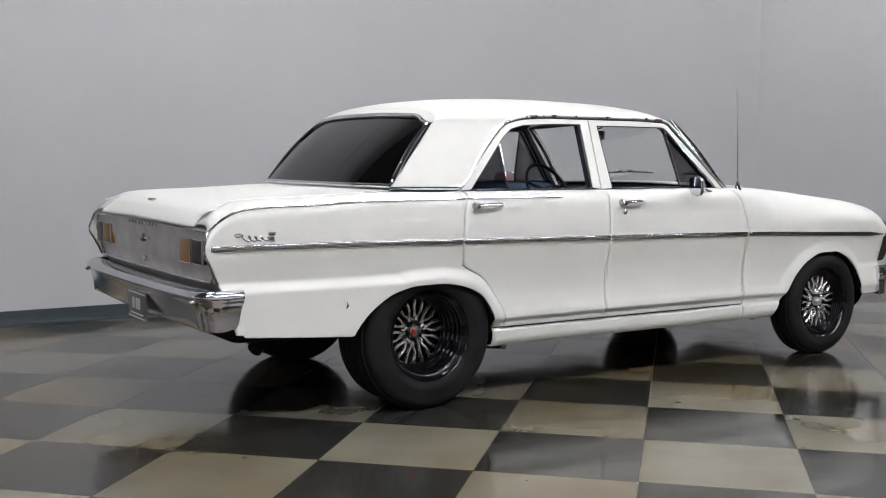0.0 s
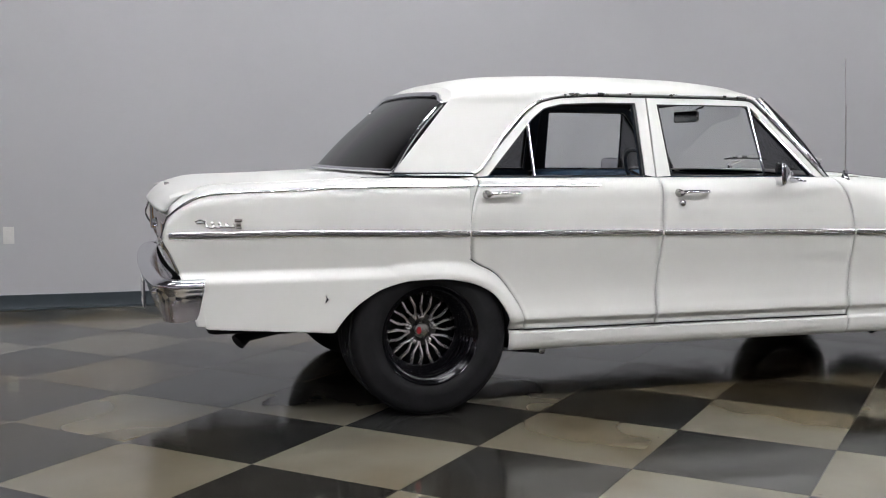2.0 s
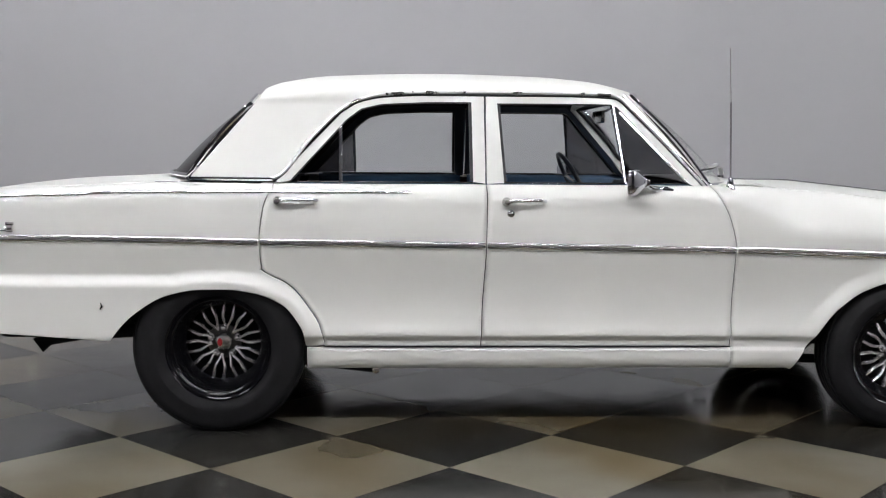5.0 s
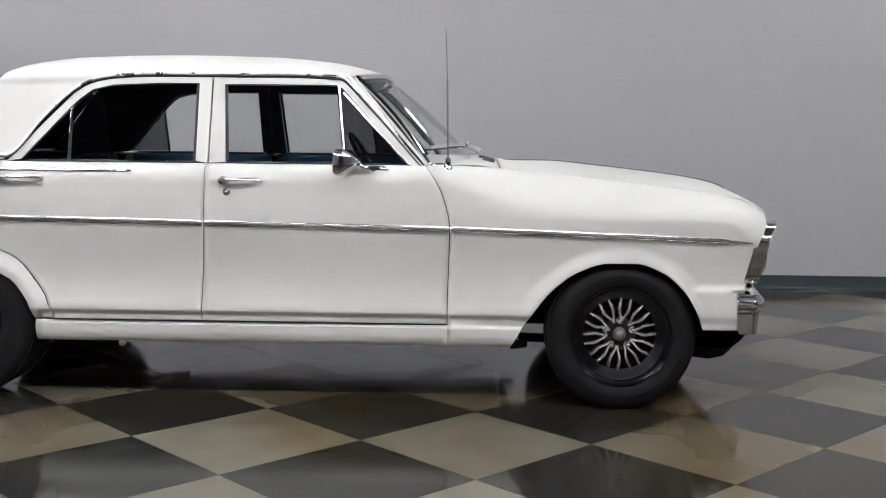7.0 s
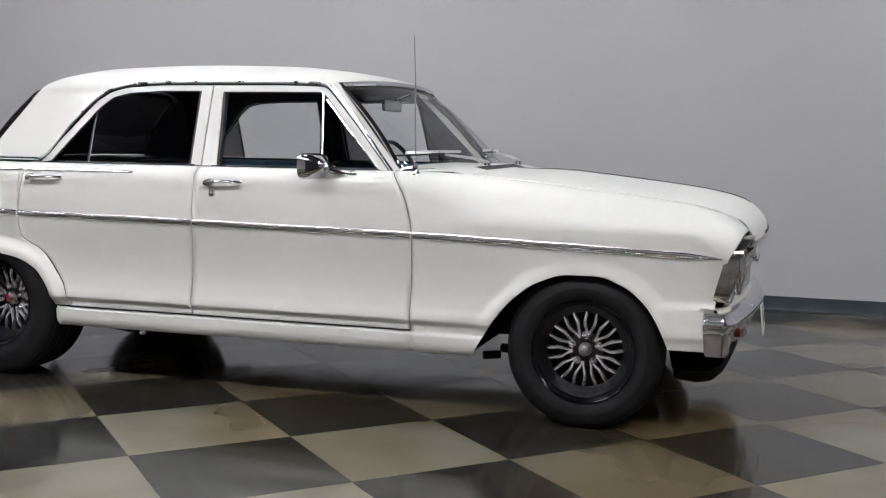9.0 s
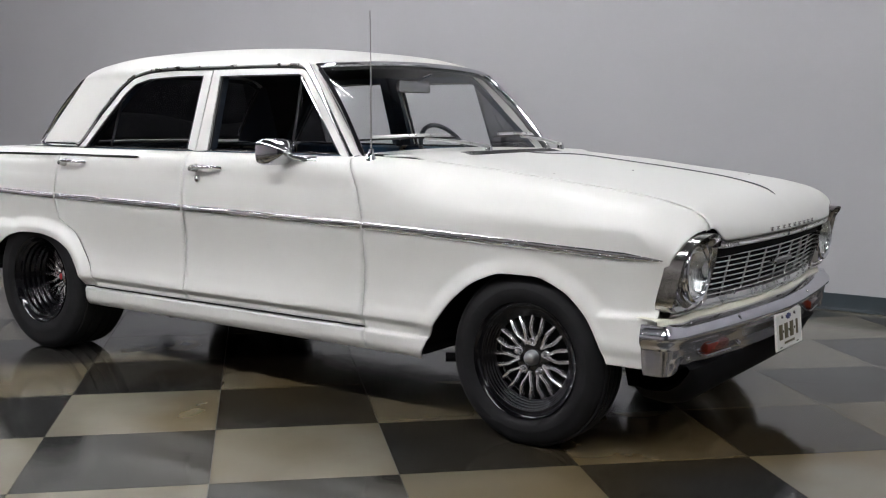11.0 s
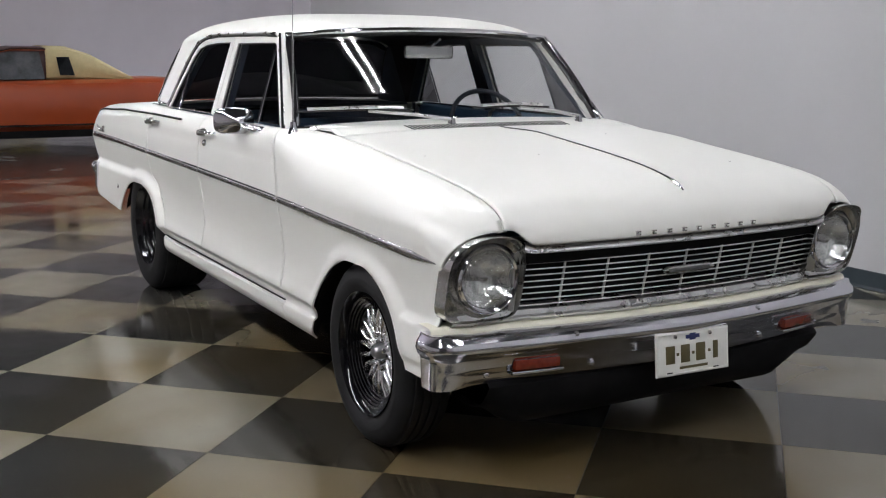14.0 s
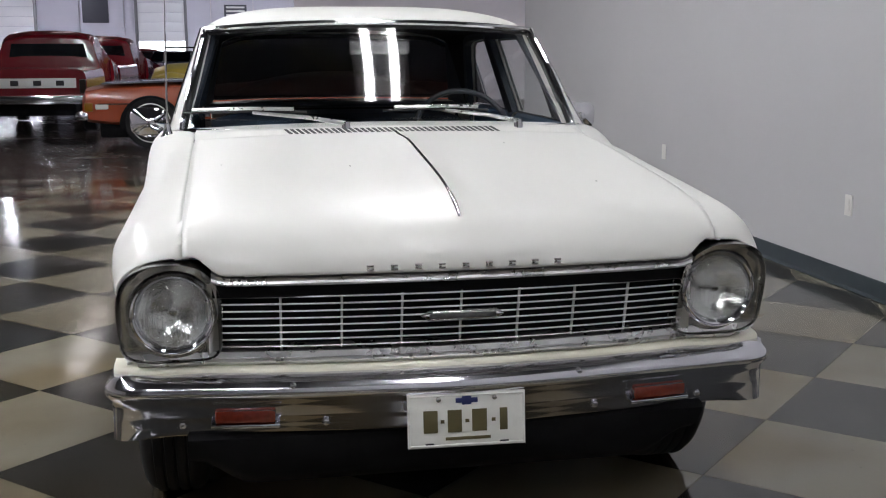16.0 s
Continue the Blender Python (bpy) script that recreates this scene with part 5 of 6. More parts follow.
def bench(x, name):
    seat = empty(name)
    seat.parent = car
    seat["label"] = "blue vinyl bench seat with cabin shade in its colour"
    rows = []
    for y in np.linspace(-0.66, 0.66, 31):
        e = 0.02 * (abs(y) / 0.66) ** 6
        rows.append([(x + 0.50, y, 0.42 - e), (x + 0.52, y, 0.56 - e), (x + 0.46, y, 0.60 - e), (x + 0.05, y, 0.57 - e), (x, y, 0.50), (x, y, 0.42)])
    fixed(Bag().grid(rows, close_v=True), "cushion", SHADED_SEAT_VINYL, seat)
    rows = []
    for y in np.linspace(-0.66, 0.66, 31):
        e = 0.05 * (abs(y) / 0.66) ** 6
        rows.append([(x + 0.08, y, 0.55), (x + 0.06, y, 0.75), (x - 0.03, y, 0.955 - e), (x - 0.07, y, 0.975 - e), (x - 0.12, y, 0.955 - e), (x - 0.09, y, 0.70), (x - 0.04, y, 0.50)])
    fixed(Bag().grid(rows, close_v=True), "backrest", SHADED_SEAT_VINYL, seat)


bench(-0.30, "front_seat")
bench(-1.12, "rear_seat")
fixed(Bag().box(-1.66, -1.20, -0.70, 0.70, 0.985, 1.0, 0.005), "parcel_shelf", TRIM_DARK, car)
fixed(Bag().box(-0.98, 0.80, -0.70, 0.70, 0.305, 0.36, 0.01), "cabin_floor", CARPET, car)
fixed(Bag().box(-1.50, -1.42, -0.50, 0.50, 0.46, 0.98, 0.01), "seat_bulkhead", BLACK_MATTE, car)
rows = []
for y in np.linspace(-0.69, 0.69, 21):
    rows.append([(0.80, y, 0.62), (0.52, y, 0.66), (0.46, y, 0.80), (0.45, y, 0.93), (0.50, y, 0.975), (0.62, y, 0.985), (0.80, y, 0.985)])
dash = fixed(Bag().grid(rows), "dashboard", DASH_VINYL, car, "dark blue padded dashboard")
fixed(Bag().box(0.442, 0.47, 0.18, 0.58, 0.84, 0.93, 0.01), "instrument_panel", CHROME_WORN, dash)
WHEEL_RIM = mat("steering_rim", (0.025, 0.032, 0.042), 0.4, vary=0.1, scale=30.0)
steer = empty("steering_wheel")
steer.parent = car
steer["label"] = "thin-rimmed dark grey-blue steering wheel"
sc, tilt = Vector((0.240, 0.375, 0.950)), radians(62)
ring = [(sc.x - 0.195 * math.sin(a) * math.cos(tilt), sc.y + 0.195 * math.cos(a), sc.z + 0.195 * math.sin(a) * math.sin(tilt) * 0.95) for a in np.linspace(0, 6.2832, 41)[:-1]]
fixed(Bag().tube(ring, 0.0115, 8, close=True), "rim", WHEEL_RIM, steer)
hubp = sc + Vector((0.05, 0, -0.02))
fixed(Bag().tube([ring[18], hubp, ring[2]], 0.010, 8), "spoke", CHROME_WORN, steer)
fixed(Bag().tube([sc + Vector((-0.02, 0, 0)), sc + Vector((0.30, 0, -0.16))], [0.04, 0.025], 14), "column", VINYL, steer)
fixed(Bag().tube([hubp + Vector((0, 0.02, 0)), hubp + Vector((-0.01, 0.20, 0.03))], 0.005, 6), "stalk", CHROME, steer)
rv = empty("rear_view_mirror")
rv.parent = car
fixed(Bag().tube([(0.385, 0.03, 1.345), (0.30, 0.03, 1.315)], 0.006, 8), "stem", CHROME, rv)
fixed(Bag().box(0.272, 0.294, -0.090, 0.150, 1.262, 1.320, 0.018), "head", mat("mirror_back", (0.45, 0.45, 0.45), 0.25, 0.9), rv, "silver-backed interior mirror")


# ---- other vehicles in the hall ----
ORANGE = mat("burnt_orange_paint", (0.35, 0.058, 0.012), 0.34, vary=0.06, scale=2.0, coat=0.35)
CREAM_VINYL = mat("cream_vinyl_roof", (0.55, 0.47, 0.24), 0.6, vary=0.08, scale=14.0, bump=0.2, bump_scale=150.0)
YELLOW = mat("mustard_yellow_paint", (0.42, 0.33, 0.06), 0.32, vary=0.06, scale=2.0, coat=0.6)
RED = mat("dark_red_paint", (0.15, 0.006, 0.012), 0.25, vary=0.06, scale=2.0, coat=0.8)
NAVY = mat("dark_blue_paint", (0.012, 0.02, 0.06), 0.25, vary=0.06, scale=2.0, coat=0.8)
DARK_GLASS = mat("dark_car_glass", (0.010, 0.012, 0.014), 0.04, coat=0.5)
# paleness and patches painted in place of reflections on the panes
PALE_GLASS = mat("car_glass_painted_reflection", (0.10, 0.105, 0.11), 0.05, vary=0.5, scale=5.0, coat=1.0)
BROWN_ROOF = mat("dark_brown_roof", (0.05, 0.012, 0.010), 0.3, coat=0.4)
# grey-blue that stands in for the reflection along the orange hood
HOOD_REFLECTION = mat("painted_hood_reflection", (0.16, 0.19, 0.22), 0.25, coat=0.6)


def hull(stations, n_side=5):
    """Closed car body from stations (x, low, high, half-width, crown): rounded sides, crowned top."""
    rows = []
    for x, lo, hi, w, cr in stations:
        h = hi - lo
        half = [(w * 0.86, lo), (w * 0.96, lo + 0.10 * h), (w, lo + 0.35 * h), (w, lo + 0.60 * h), (w * 0.985, lo + 0.82 * h), (w * 0.95, lo + 0.94 * h), (w * 0.86, hi), (w * 0.5, hi + cr * 0.8), (0.0, hi + cr)]
        ring = [(x, y, z) for y, z in half] + [(x, -y, z) for y, z in half[-2::-1]]
        rows.append(ring)
    b = Bag().grid(rows, close_v=True)
    m = len(rows[0])
    b.f.append(tuple(range(m)))
    b.f.append(tuple(range((len(rows) - 1) * m, len(rows) * m))[::-1])
    return b


def road_wheel(parent, x, y, r, width, cover, whitewall=False):
    w = empty("wheel", (x, y, r))
    w.parent = parent
    s = 1 if y > 0 else -1
    sgn = lambda b: Bag().add([(px, s * py, pz) for px, py, pz in b.v], b.f)
    fixed(sgn(Bag().lathe([(r * 0.60, -width), (r * 0.9, -width), (r, -width * 0.85), (r, -0.02), (r * 0.94, 0.0), (r * 0.66, 0.004), (r * 0.60, -0.012)], 40)), "tyre", RUBBER, w)
    fixed(sgn(Bag().lathe([(r * 0.62, -0.02), (r * 0.60, 0.0), (r * 0.54, 0.004), (r * 0.50, -0.008), (r * 0.34, 0.006), (r * 0.30, 0.022), (r * 0.12, 0.030), (0.0, 0.032)], 40)), "hubcap", cover, w, "bright full hubcap")
    if whitewall:
        fixed(sgn(Bag().lathe([(r * 0.72, 0.004), (r * 0.74, 0.006), (r * 0.76, 0.004)], 40)), "whitewall", PLATE_WHITE, w)
    return w


def wheel_gap(parent, x, y, r):
    s = 1 if y > 0 else -1
    b = Bag()
    n = 20
    v = [(x + r * math.cos(math.pi * k / n), y, max(0.02, r * math.sin(math.pi * k / n)) + 0.30) for k in range(n + 1)]
    v2 = [(p[0], y - s * 0.10, p[2]) for p in v]
    # flat black sheet on the side stands in for the shaded wheel arch
    b.grid([[(p[0], p[1] + s * 0.004, p[2]) for p in v], [(p[0], p[1] + s * 0.004, 0.26) for p in v]])
    fixed(b, "wheel_opening", BLACK_MATTE, parent)


# long orange coupe, side on
coupe = tagged(empty("coupe", (-11.45, -0.03, 0.0)), "long burnt-orange luxury coupe with a cream half vinyl roof", "car")
st = [(2.50, 0.42, 0.70, 0.90, 0.0), (2.45, 0.36, 0.80, 0.96, 0.01), (2.2, 0.32, 0.83, 0.98, 0.02), (1.4, 0.26, 0.86, 1.0, 0.03), (0.6, 0.24, 0.88, 1.0, 0.03), (-0.3, 0.24, 0.885, 1.0, 0.02), (-1.2, 0.24, 0.90, 1.0, 0.02), (-1.9, 0.28, 0.895, 0.99, 0.03), (-2.4, 0.34, 0.86, 0.97, 0.03), (-2.78, 0.40, 0.80, 0.93, 0.02), (-2.85, 0.46, 0.74, 0.90, 0.0)]
fixed(hull(st), "body", ORANGE, coupe, angle=30)
CAB = 0.22
fixed(hull([(x + CAB, *r) for x, *r in ((0.62, 0.86, 0.885, 0.80, 0.01), (0.14, 0.88, 1.27, 0.66, 0.02), (-0.12, 0.88, 1.315, 0.64, 0.03), (-0.50, 0.88, 1.315, 0.64, 0.03), (-0.58, 0.88, 1.31, 0.64, 0.03))]), "cabin", BROWN_ROOF, coupe, angle=30)
fixed(hull([(x + CAB, *r) for x, *r in ((-0.54, 0.885, 1.325, 0.665, 0.03), (-0.85, 0.885, 1.315, 0.67, 0.03), (-1.15, 0.89, 1.22, 0.69, 0.03), (-1.66, 0.89, 0.93, 0.74, 0.01))]), "vinyl_roof", CREAM_VINYL, coupe, "cream padded vinyl rear roof", angle=30)
for s in (-1, 1):
    q = [(0.46, 0.905), (0.16, 1.22), (-0.10, 1.265), (-0.46, 1.265), (-0.50, 0.91)]
    build("side_window", [(x + CAB, s * (0.79 - (z - 0.9) * 0.36), z) for x, z in q], [tuple(range(5))], PALE_GLASS, coupe, smooth=False)
    q = [(-0.70, 0.96), (-0.67, 1.20), (-0.83, 1.20), (-0.89, 0.96)]
    build("opera_window", [(x + CAB, s * (0.735 - (z - 0.96) * 0.18), z) for x, z in q], [tuple(range(4))], DARK_GLASS, coupe, smooth=False)
    fixed(Bag().tube([(0.50 + CAB, s * 0.81, 0.90), (0.18 + CAB, s * 0.69, 1.24), (-0.10 + CAB, s * 0.672, 1.295), (-0.54 + CAB, s * 0.672, 1.295)], 0.016, 6), "pillar_trim", CHROME, coupe)
    fixed(Bag().tube([(0.22 + CAB, s * 0.795, 0.90), (0.16 + CAB, s * 0.685, 1.21)], 0.009, 6), "vent_pillar", CHROME, coupe)
    fixed(Bag().tube([(2.3, s * 0.992, 0.60), (-2.45, s * 0.985, 0.60)], 0.009, 6), "side_moulding", CHROME, coupe)
    fixed(Bag().tube([(1.15, s * 0.985, 0.315), (-1.15, s * 0.985, 0.315)], 0.014, 6), "sill_moulding", CHROME, coupe)
    for x in (1.62, -1.60):
        if x > 0:
            wheel_gap(coupe, x, s * 1.0, 0.41)
        road_wheel(coupe, x, s * (1.012 if x > 0 else 0.90), 0.345, 0.22, CHROME, True)
    fixed(Bag().box(2.36, 2.47, s * 0.935 - 0.05, s * 0.935 + 0.05, 0.50, 0.62, 0.02), "marker_lamp", AMBER, coupe)
    fixed(Bag().box(2.16, 2.33, s * 0.955 - 0.05, s * 0.955 + 0.05, 0.53, 0.60, 0.02), "cornering_lamp", PLATE_WHITE, coupe)
    fixed(Bag().tube([(0.35 + CAB, s * 0.90, 0.93), (0.30 + CAB, s * 1.02, 0.96)], [0.02, 0.05], 10), "door_mirror", CHROME, coupe)
fixed(Bag().grid([[(0.60 + CAB, y, 0.90), (0.30 + CAB, y * 0.93, 1.08), (0.06 + CAB, y * 0.88, 1.235)] for y in np.linspace(-0.74, 0.74, 9)]), "windscreen", DARK_GLASS, coupe)
# sheet laid on the hood, its reflection painted grey
fixed(Bag().grid([[(x, -0.98, 0.885 - 0.03 * max(0, x - 1.4)), (x, -0.80, 0.90 - 0.03 * max(0, x - 1.4)), (x, 0.80, 0.90 - 0.03 * max(0, x - 1.4)), (x, 0.98, 0.885 - 0.03 * max(0, x - 1.4))] for x in (0.86, 1.4, 2.25)]), "hood_top", HOOD_REFLECTION, coupe, "grey-blue sheet standing in for the hood's reflection")
fixed(Bag().box(2.42, 2.60, -0.96, 0.96, 0.38, 0.50, 0.05), "front_bumper", CHROME, coupe)
fixed(Bag().box(-2.93, -2.76, -0.94, 0.94, 0.42, 0.58, 0.05), "rear_bumper", CHROME, coupe)
fixed(Bag().box(-2.6, 2.3, -0.86, 0.86, 0.14, 0.42, 0.04), "underbody", BLACK_MATTE, coupe)
coupe.rotation_euler = (0, 0, radians(-90))

# old yellow pickup behind it
pickup = tagged(empty("pickup_truck", (-20.5, -0.36, 0.0)), "old mustard-yellow pickup truck with rounded hood and cab", "truck")
fixed(hull([(2.35, 0.55, 0.85, 0.55, 0.05), (2.25, 0.50, 1.00, 0.66, 0.08), (1.9, 0.50, 1.08, 0.72, 0.10), (1.2, 0.50, 1.12, 0.76, 0.10), (0.75, 0.50, 1.14, 0.80, 0.08)]), "hood", YELLOW, pickup, angle=40)
fixed(hull([(0.78, 0.48, 1.12, 0.82, 0.04), (0.66, 0.48, 1.20, 0.82, 0.05), (0.50, 0.48, 1.62, 0.74, 0.06), (0.32, 0.48, 1.76, 0.72, 0.07), (0.10, 0.48, 1.80, 0.72, 0.07), (-0.25, 0.48, 1.78, 0.72, 0.07), (-0.50, 0.48, 1.66, 0.72, 0.05), (-0.58, 0.48, 1.2, 0.78, 0.04)]), "cab", YELLOW, pickup, angle=40)
fixed(hull([(-0.63, 0.50, 1.02, 0.80, 0.0), (-2.5, 0.50, 1.02, 0.80, 0.0)]), "bed", YELLOW, pickup, angle=40)
for s in (-1, 1):
    fixed(hull([(2.45, 0.42, 0.62, 0.12, 0.02), (2.2, 0.40, 0.86, 0.17, 0.05), (1.8, 0.42, 0.95, 0.18, 0.05), (1.3, 0.40, 0.86, 0.17, 0.04), (0.8, 0.38, 0.56, 0.14, 0.02)]), "fender", YELLOW, pickup, angle=40).location = (0, s * 0.78, 0)
    build("side_window", [(x, s * (0.83 - (z - 1.2) * 0.16), z) for x, z in ((0.46, 1.24), (0.34, 1.58), (-0.20, 1.60), (-0.27, 1.24))], [(0, 1, 2, 3)], PALE_GLASS, pickup, smooth=False)
    fixed(Bag().tube([(0.48, s * 0.835, 1.23), (0.35, s * 0.778, 1.59), (-0.21, s * 0.775, 1.61), (-0.28, s * 0.835, 1.23)], 0.012, 6, close=True), "window_trim", CHROME, pickup)
    fixed(Bag().tube([(0.22, s * 0.836, 1.23), (0.17, s * 0.778, 1.59)], 0.012, 6), "vent_pillar", CHROME, pickup)
    for x in (1.75, -1.35):
        road_wheel(pickup, x, s * 0.90, 0.36, 0.18, CHROME_WORN)
fixed(Bag().grid([[(0.62, y, 1.22), (0.40, y * 0.92, 1.58)] for y in np.linspace(-0.66, 0.66, 7)]), "windscreen", DARK_GLASS, pickup)
fixed(Bag().tube([(0.62, 0.86, 1.15), (0.66, 1.02, 1.25), (0.66, 1.04, 1.36)], [0.012, 0.012, 0.05], 10), "door_mirror", RED, pickup)
fixed(Bag().box(-2.3, 2.1, -0.60, 0.60, 0.26, 0.55, 0.04), "underbody", BLACK_MATTE, pickup)
pickup.rotation_euler = (0, 0, radians(-90))
pickup.scale = (0.83, 1.0, 0.87)

# red pickup seen from the tailgate
def red_truck(where):
    t = tagged(empty("pickup_truck", where), "dark red pickup truck with a white tailgate band", "truck")
    fixed(hull([(0.0, 0.55, 1.02, 0.90, 0.0), (1.0, 0.50, 1.02, 0.93, 0.0), (2.15, 0.50, 1.03, 0.94, 0.0)]), "bed", RED, t, angle=40)
    fixed(hull([(2.2, 0.48, 1.06, 0.90, 0.03), (2.25, 0.48, 1.48, 0.80, 0.05), (2.36, 0.48, 1.57, 0.79, 0.06), (2.55, 0.48, 1.60, 0.78, 0.06), (3.2, 0.48, 1.59, 0.78, 0.06), (3.55, 0.48, 1.49, 0.77, 0.05), (3.85, 0.48, 1.22, 0.90, 0.03)]), "cab", RED, t, angle=40)
    fixed(hull([(3.8, 0.48, 1.18, 0.93, 0.05), (4.7, 0.48, 1.12, 0.92, 0.05), (4.95, 0.50, 1.02, 0.90, 0.03)]), "hood", RED, t, angle=40)
    build("rear_window", [(2.215, y, z) for y, z in ((-0.66, 1.13), (0.66, 1.13), (0.60, 1.43), (-0.60, 1.43))], [(0, 1, 2, 3)], DARK_GLASS, t, smooth=False)
    fixed(Bag().box(-0.012, 0.02, -0.74, 0.74, 0.73, 0.88, 0.006), "tailgate_band", PLATE_WHITE, t, "white painted band")
    for k in range(4):
        fixed(Bag().box(-0.020, 0.0, -0.56 + 0.34 * k, -0.44 + 0.34 * k, 0.765, 0.845, 0.003), "letter_bar", SEAL, t)
    fixed(Bag().box(-0.18, -0.02, -0.92, 0.92, 0.48, 0.62, 0.03), "bumper", CHROME, t)
    for s in (-1, 1):
        fixed(Bag().box(-0.015, 0.05, s * 0.84 - 0.05, s * 0.84 + 0.05, 0.64, 0.86, 0.01), "tail_lamp", RED_LENS, t)
        for x in (0.95, 4.1):
            road_wheel(t, x, s * 0.93, 0.37, 0.22, CHROME_WORN)
    fixed(Bag().box(0.2, 4.6, -0.70, 0.70, 0.28, 0.55, 0.04), "underbody", BLACK_MATTE, t)
    t.rotation_euler = (0, 0, radians(180))
    return t


truck = red_truck((-13.4, -3.72, 0.0))
copy_thing(truck, pose(-19.6, -3.80, 0.0, 0, 0, 176))


def roadster(where, paint, turn, label, bar):
    r = tagged(empty("roadster", where), label, "car")
    fixed(hull([(1.9, 0.40, 0.72, 0.62, 0.02), (1.7, 0.32, 0.86, 0.76, 0.04), (0.6, 0.28, 0.96, 0.84, 0.04), (0.3, 0.28, 1.0, 0.86, 0.0), (-1.0, 0.28, 1.0, 0.86, 0.0), (-1.5, 0.32, 0.94, 0.82, 0.03), (-1.95, 0.42, 0.72, 0.70, 0.0)]), "body", paint, r, angle=40)
    fixed(Bag().tube([(0.40, -0.70, 0.98), (0.12, -0.62, 1.30), (0.12, 0.62, 1.30), (0.40, 0.70, 0.98)], 0.02, 8), "windscreen_frame", CHROME, r)
    build("windscreen", [(0.39, -0.68, 1.0), (0.39, 0.68, 1.0), (0.14, 0.60, 1.28), (0.14, -0.60, 1.28)], [(0, 1, 2, 3)], DARK_GLASS, r, smooth=False)
    if bar:
        fixed(Bag().tube([(-0.7, -0.66, 0.98), (-0.72, -0.60, 1.42), (-0.72, 0.60, 1.42), (-0.7, 0.66, 0.98)], 0.025, 8), "roll_bar", BLACK_GLOSS, r)
    else:
        fixed(hull([(0.3, 0.96, 1.02, 0.72, 0.0), (0.0, 0.96, 1.36, 0.60, 0.03), (-0.6, 0.96, 1.38, 0.60, 0.03), (-1.3, 0.96, 1.02, 0.66, 0.0)]), "roof", paint, r, angle=40)
    for s in (-1, 1):
        fixed(Bag().lathe([(0.0, 0.05), (0.08, 0.03), (0.10, -0.04)], 20, (1.86, s * 0.52, 0.70), "x"), "headlamp", CHROME, r)
        for x in (1.25, -1.2):
            road_wheel(r, x, s * 0.86, 0.33, 0.20, CHROME_WORN)
    r.rotation_euler = (0, 0, radians(turn))
    return r


roadster((-31.0, -2.35, 0), NAVY, 205, "dark blue open car with a roll bar", True)
roadster((-31.5, -3.4, 0), RED, 30, "small bright red old coupe parked in the hall", False)
roadster((-34.0, -8.6, 0), mat("black_paint", (0.01, 0.01, 0.012), 0.2, coat=0.8), 20, "black old coupe parked far off", False)
roadster((-27.0, 1.6, 0), mat("beige_paint", (0.45, 0.36, 0.28), 0.3, coat=0.6), 200, "pale beige old car behind the pickup", False)

# far end wall: panels, roll-up door with daylight under it, windows
PANEL_WALL = mat("white_wall_panel", (0.54, 0.53, 0.60), 0.55, vary=0.03, scale=0.8)
DOOR_WHITE = mat("white_door_panel", (0.74, 0.74, 0.76), 0.5, vary=0.03, scale=0.6)
DAYLIGHT = glow("daylight_outside", (0.86, 0.93, 1.0), 7.0)
FX = -61.6
panels = tagged(empty("wall_panels", (FX, 0, 0)), "white insulated wall panels with dark joints", "wall", kind="structure")
for k in range(14):
    y0 = -14 + k * 2.45
    fixed(Bag().box(-0.03, 0.06, y0 + 0.02, y0 + 2.43, 0.0, 9.3, 0.01), "wall_panel", PANEL_WALL, panels)
for y0, y1, lift in ((-5.88, -3.28, 1.90), (-14.0, -11.6, 0.0)):
    d = tagged(empty("door_1", (FX + 0.10, 0, 0)), "white sectional roll-up door, partly open" if lift else "white sectional roll-up door, closed", "garage door", kind="structure")
    for k in range(8):
        z0 = lift + k * 0.55
        fixed(Bag().box(-0.02, 0.05, y0, y1, z0 + 0.01, z0 + 0.54, 0.012), "door_section", DOOR_WHITE, d)
    for y in (y0 - 0.09, y1 + 0.09):
        fixed(Bag().box(-0.04, 0.12, y - 0.08, y + 0.08, 0, lift + 4.6, 0.01), "door_track", mat("grey_steel", (0.2, 0.2, 0.21), 0.5, 0.6), d)
    if lift:
        # panel added to end the daylight at its lower edge
        fixed(Bag().box(-0.02, 0.05, y0, y1, 0.0, 0.55, 0.012), "low_barrier", DOOR_WHITE, d)
        build("daylight", [(-0.01, y0, 0.55), (-0.01, y1, 0.55), (-0.01, y1, lift), (-0.01, y0, lift)], [(0, 1, 2, 3)], DAYLIGHT, d, smooth=False)
for y0, y1, z0, z1, lit in ((-8.95, -7.50, 2.95, 4.50, False), (-0.98, 0.32, 2.60, 4.0, True)):
    w = tagged(empty("window_1", (FX + 0.10, 0, 0)), "small high window with a louvred blind" if lit else "dark square vent in the far wall", "window", kind="structure")
    fixed(Bag().box(-0.02, 0.04, y0, y1, z0, z1, 0.02), "window_frame", mat("grey_frame", (0.05, 0.05, 0.065), 0.5), w)
    if lit:
        for k in range(6):
            z = z0 + 0.15 + (z1 - z0 - 0.3) * k / 5
            fixed(Bag().box(0.03, 0.07, y0 + 0.12, y1 - 0.12, z - 0.05, z + 0.05, 0.005), "louvre", PLATE_WHITE, w)


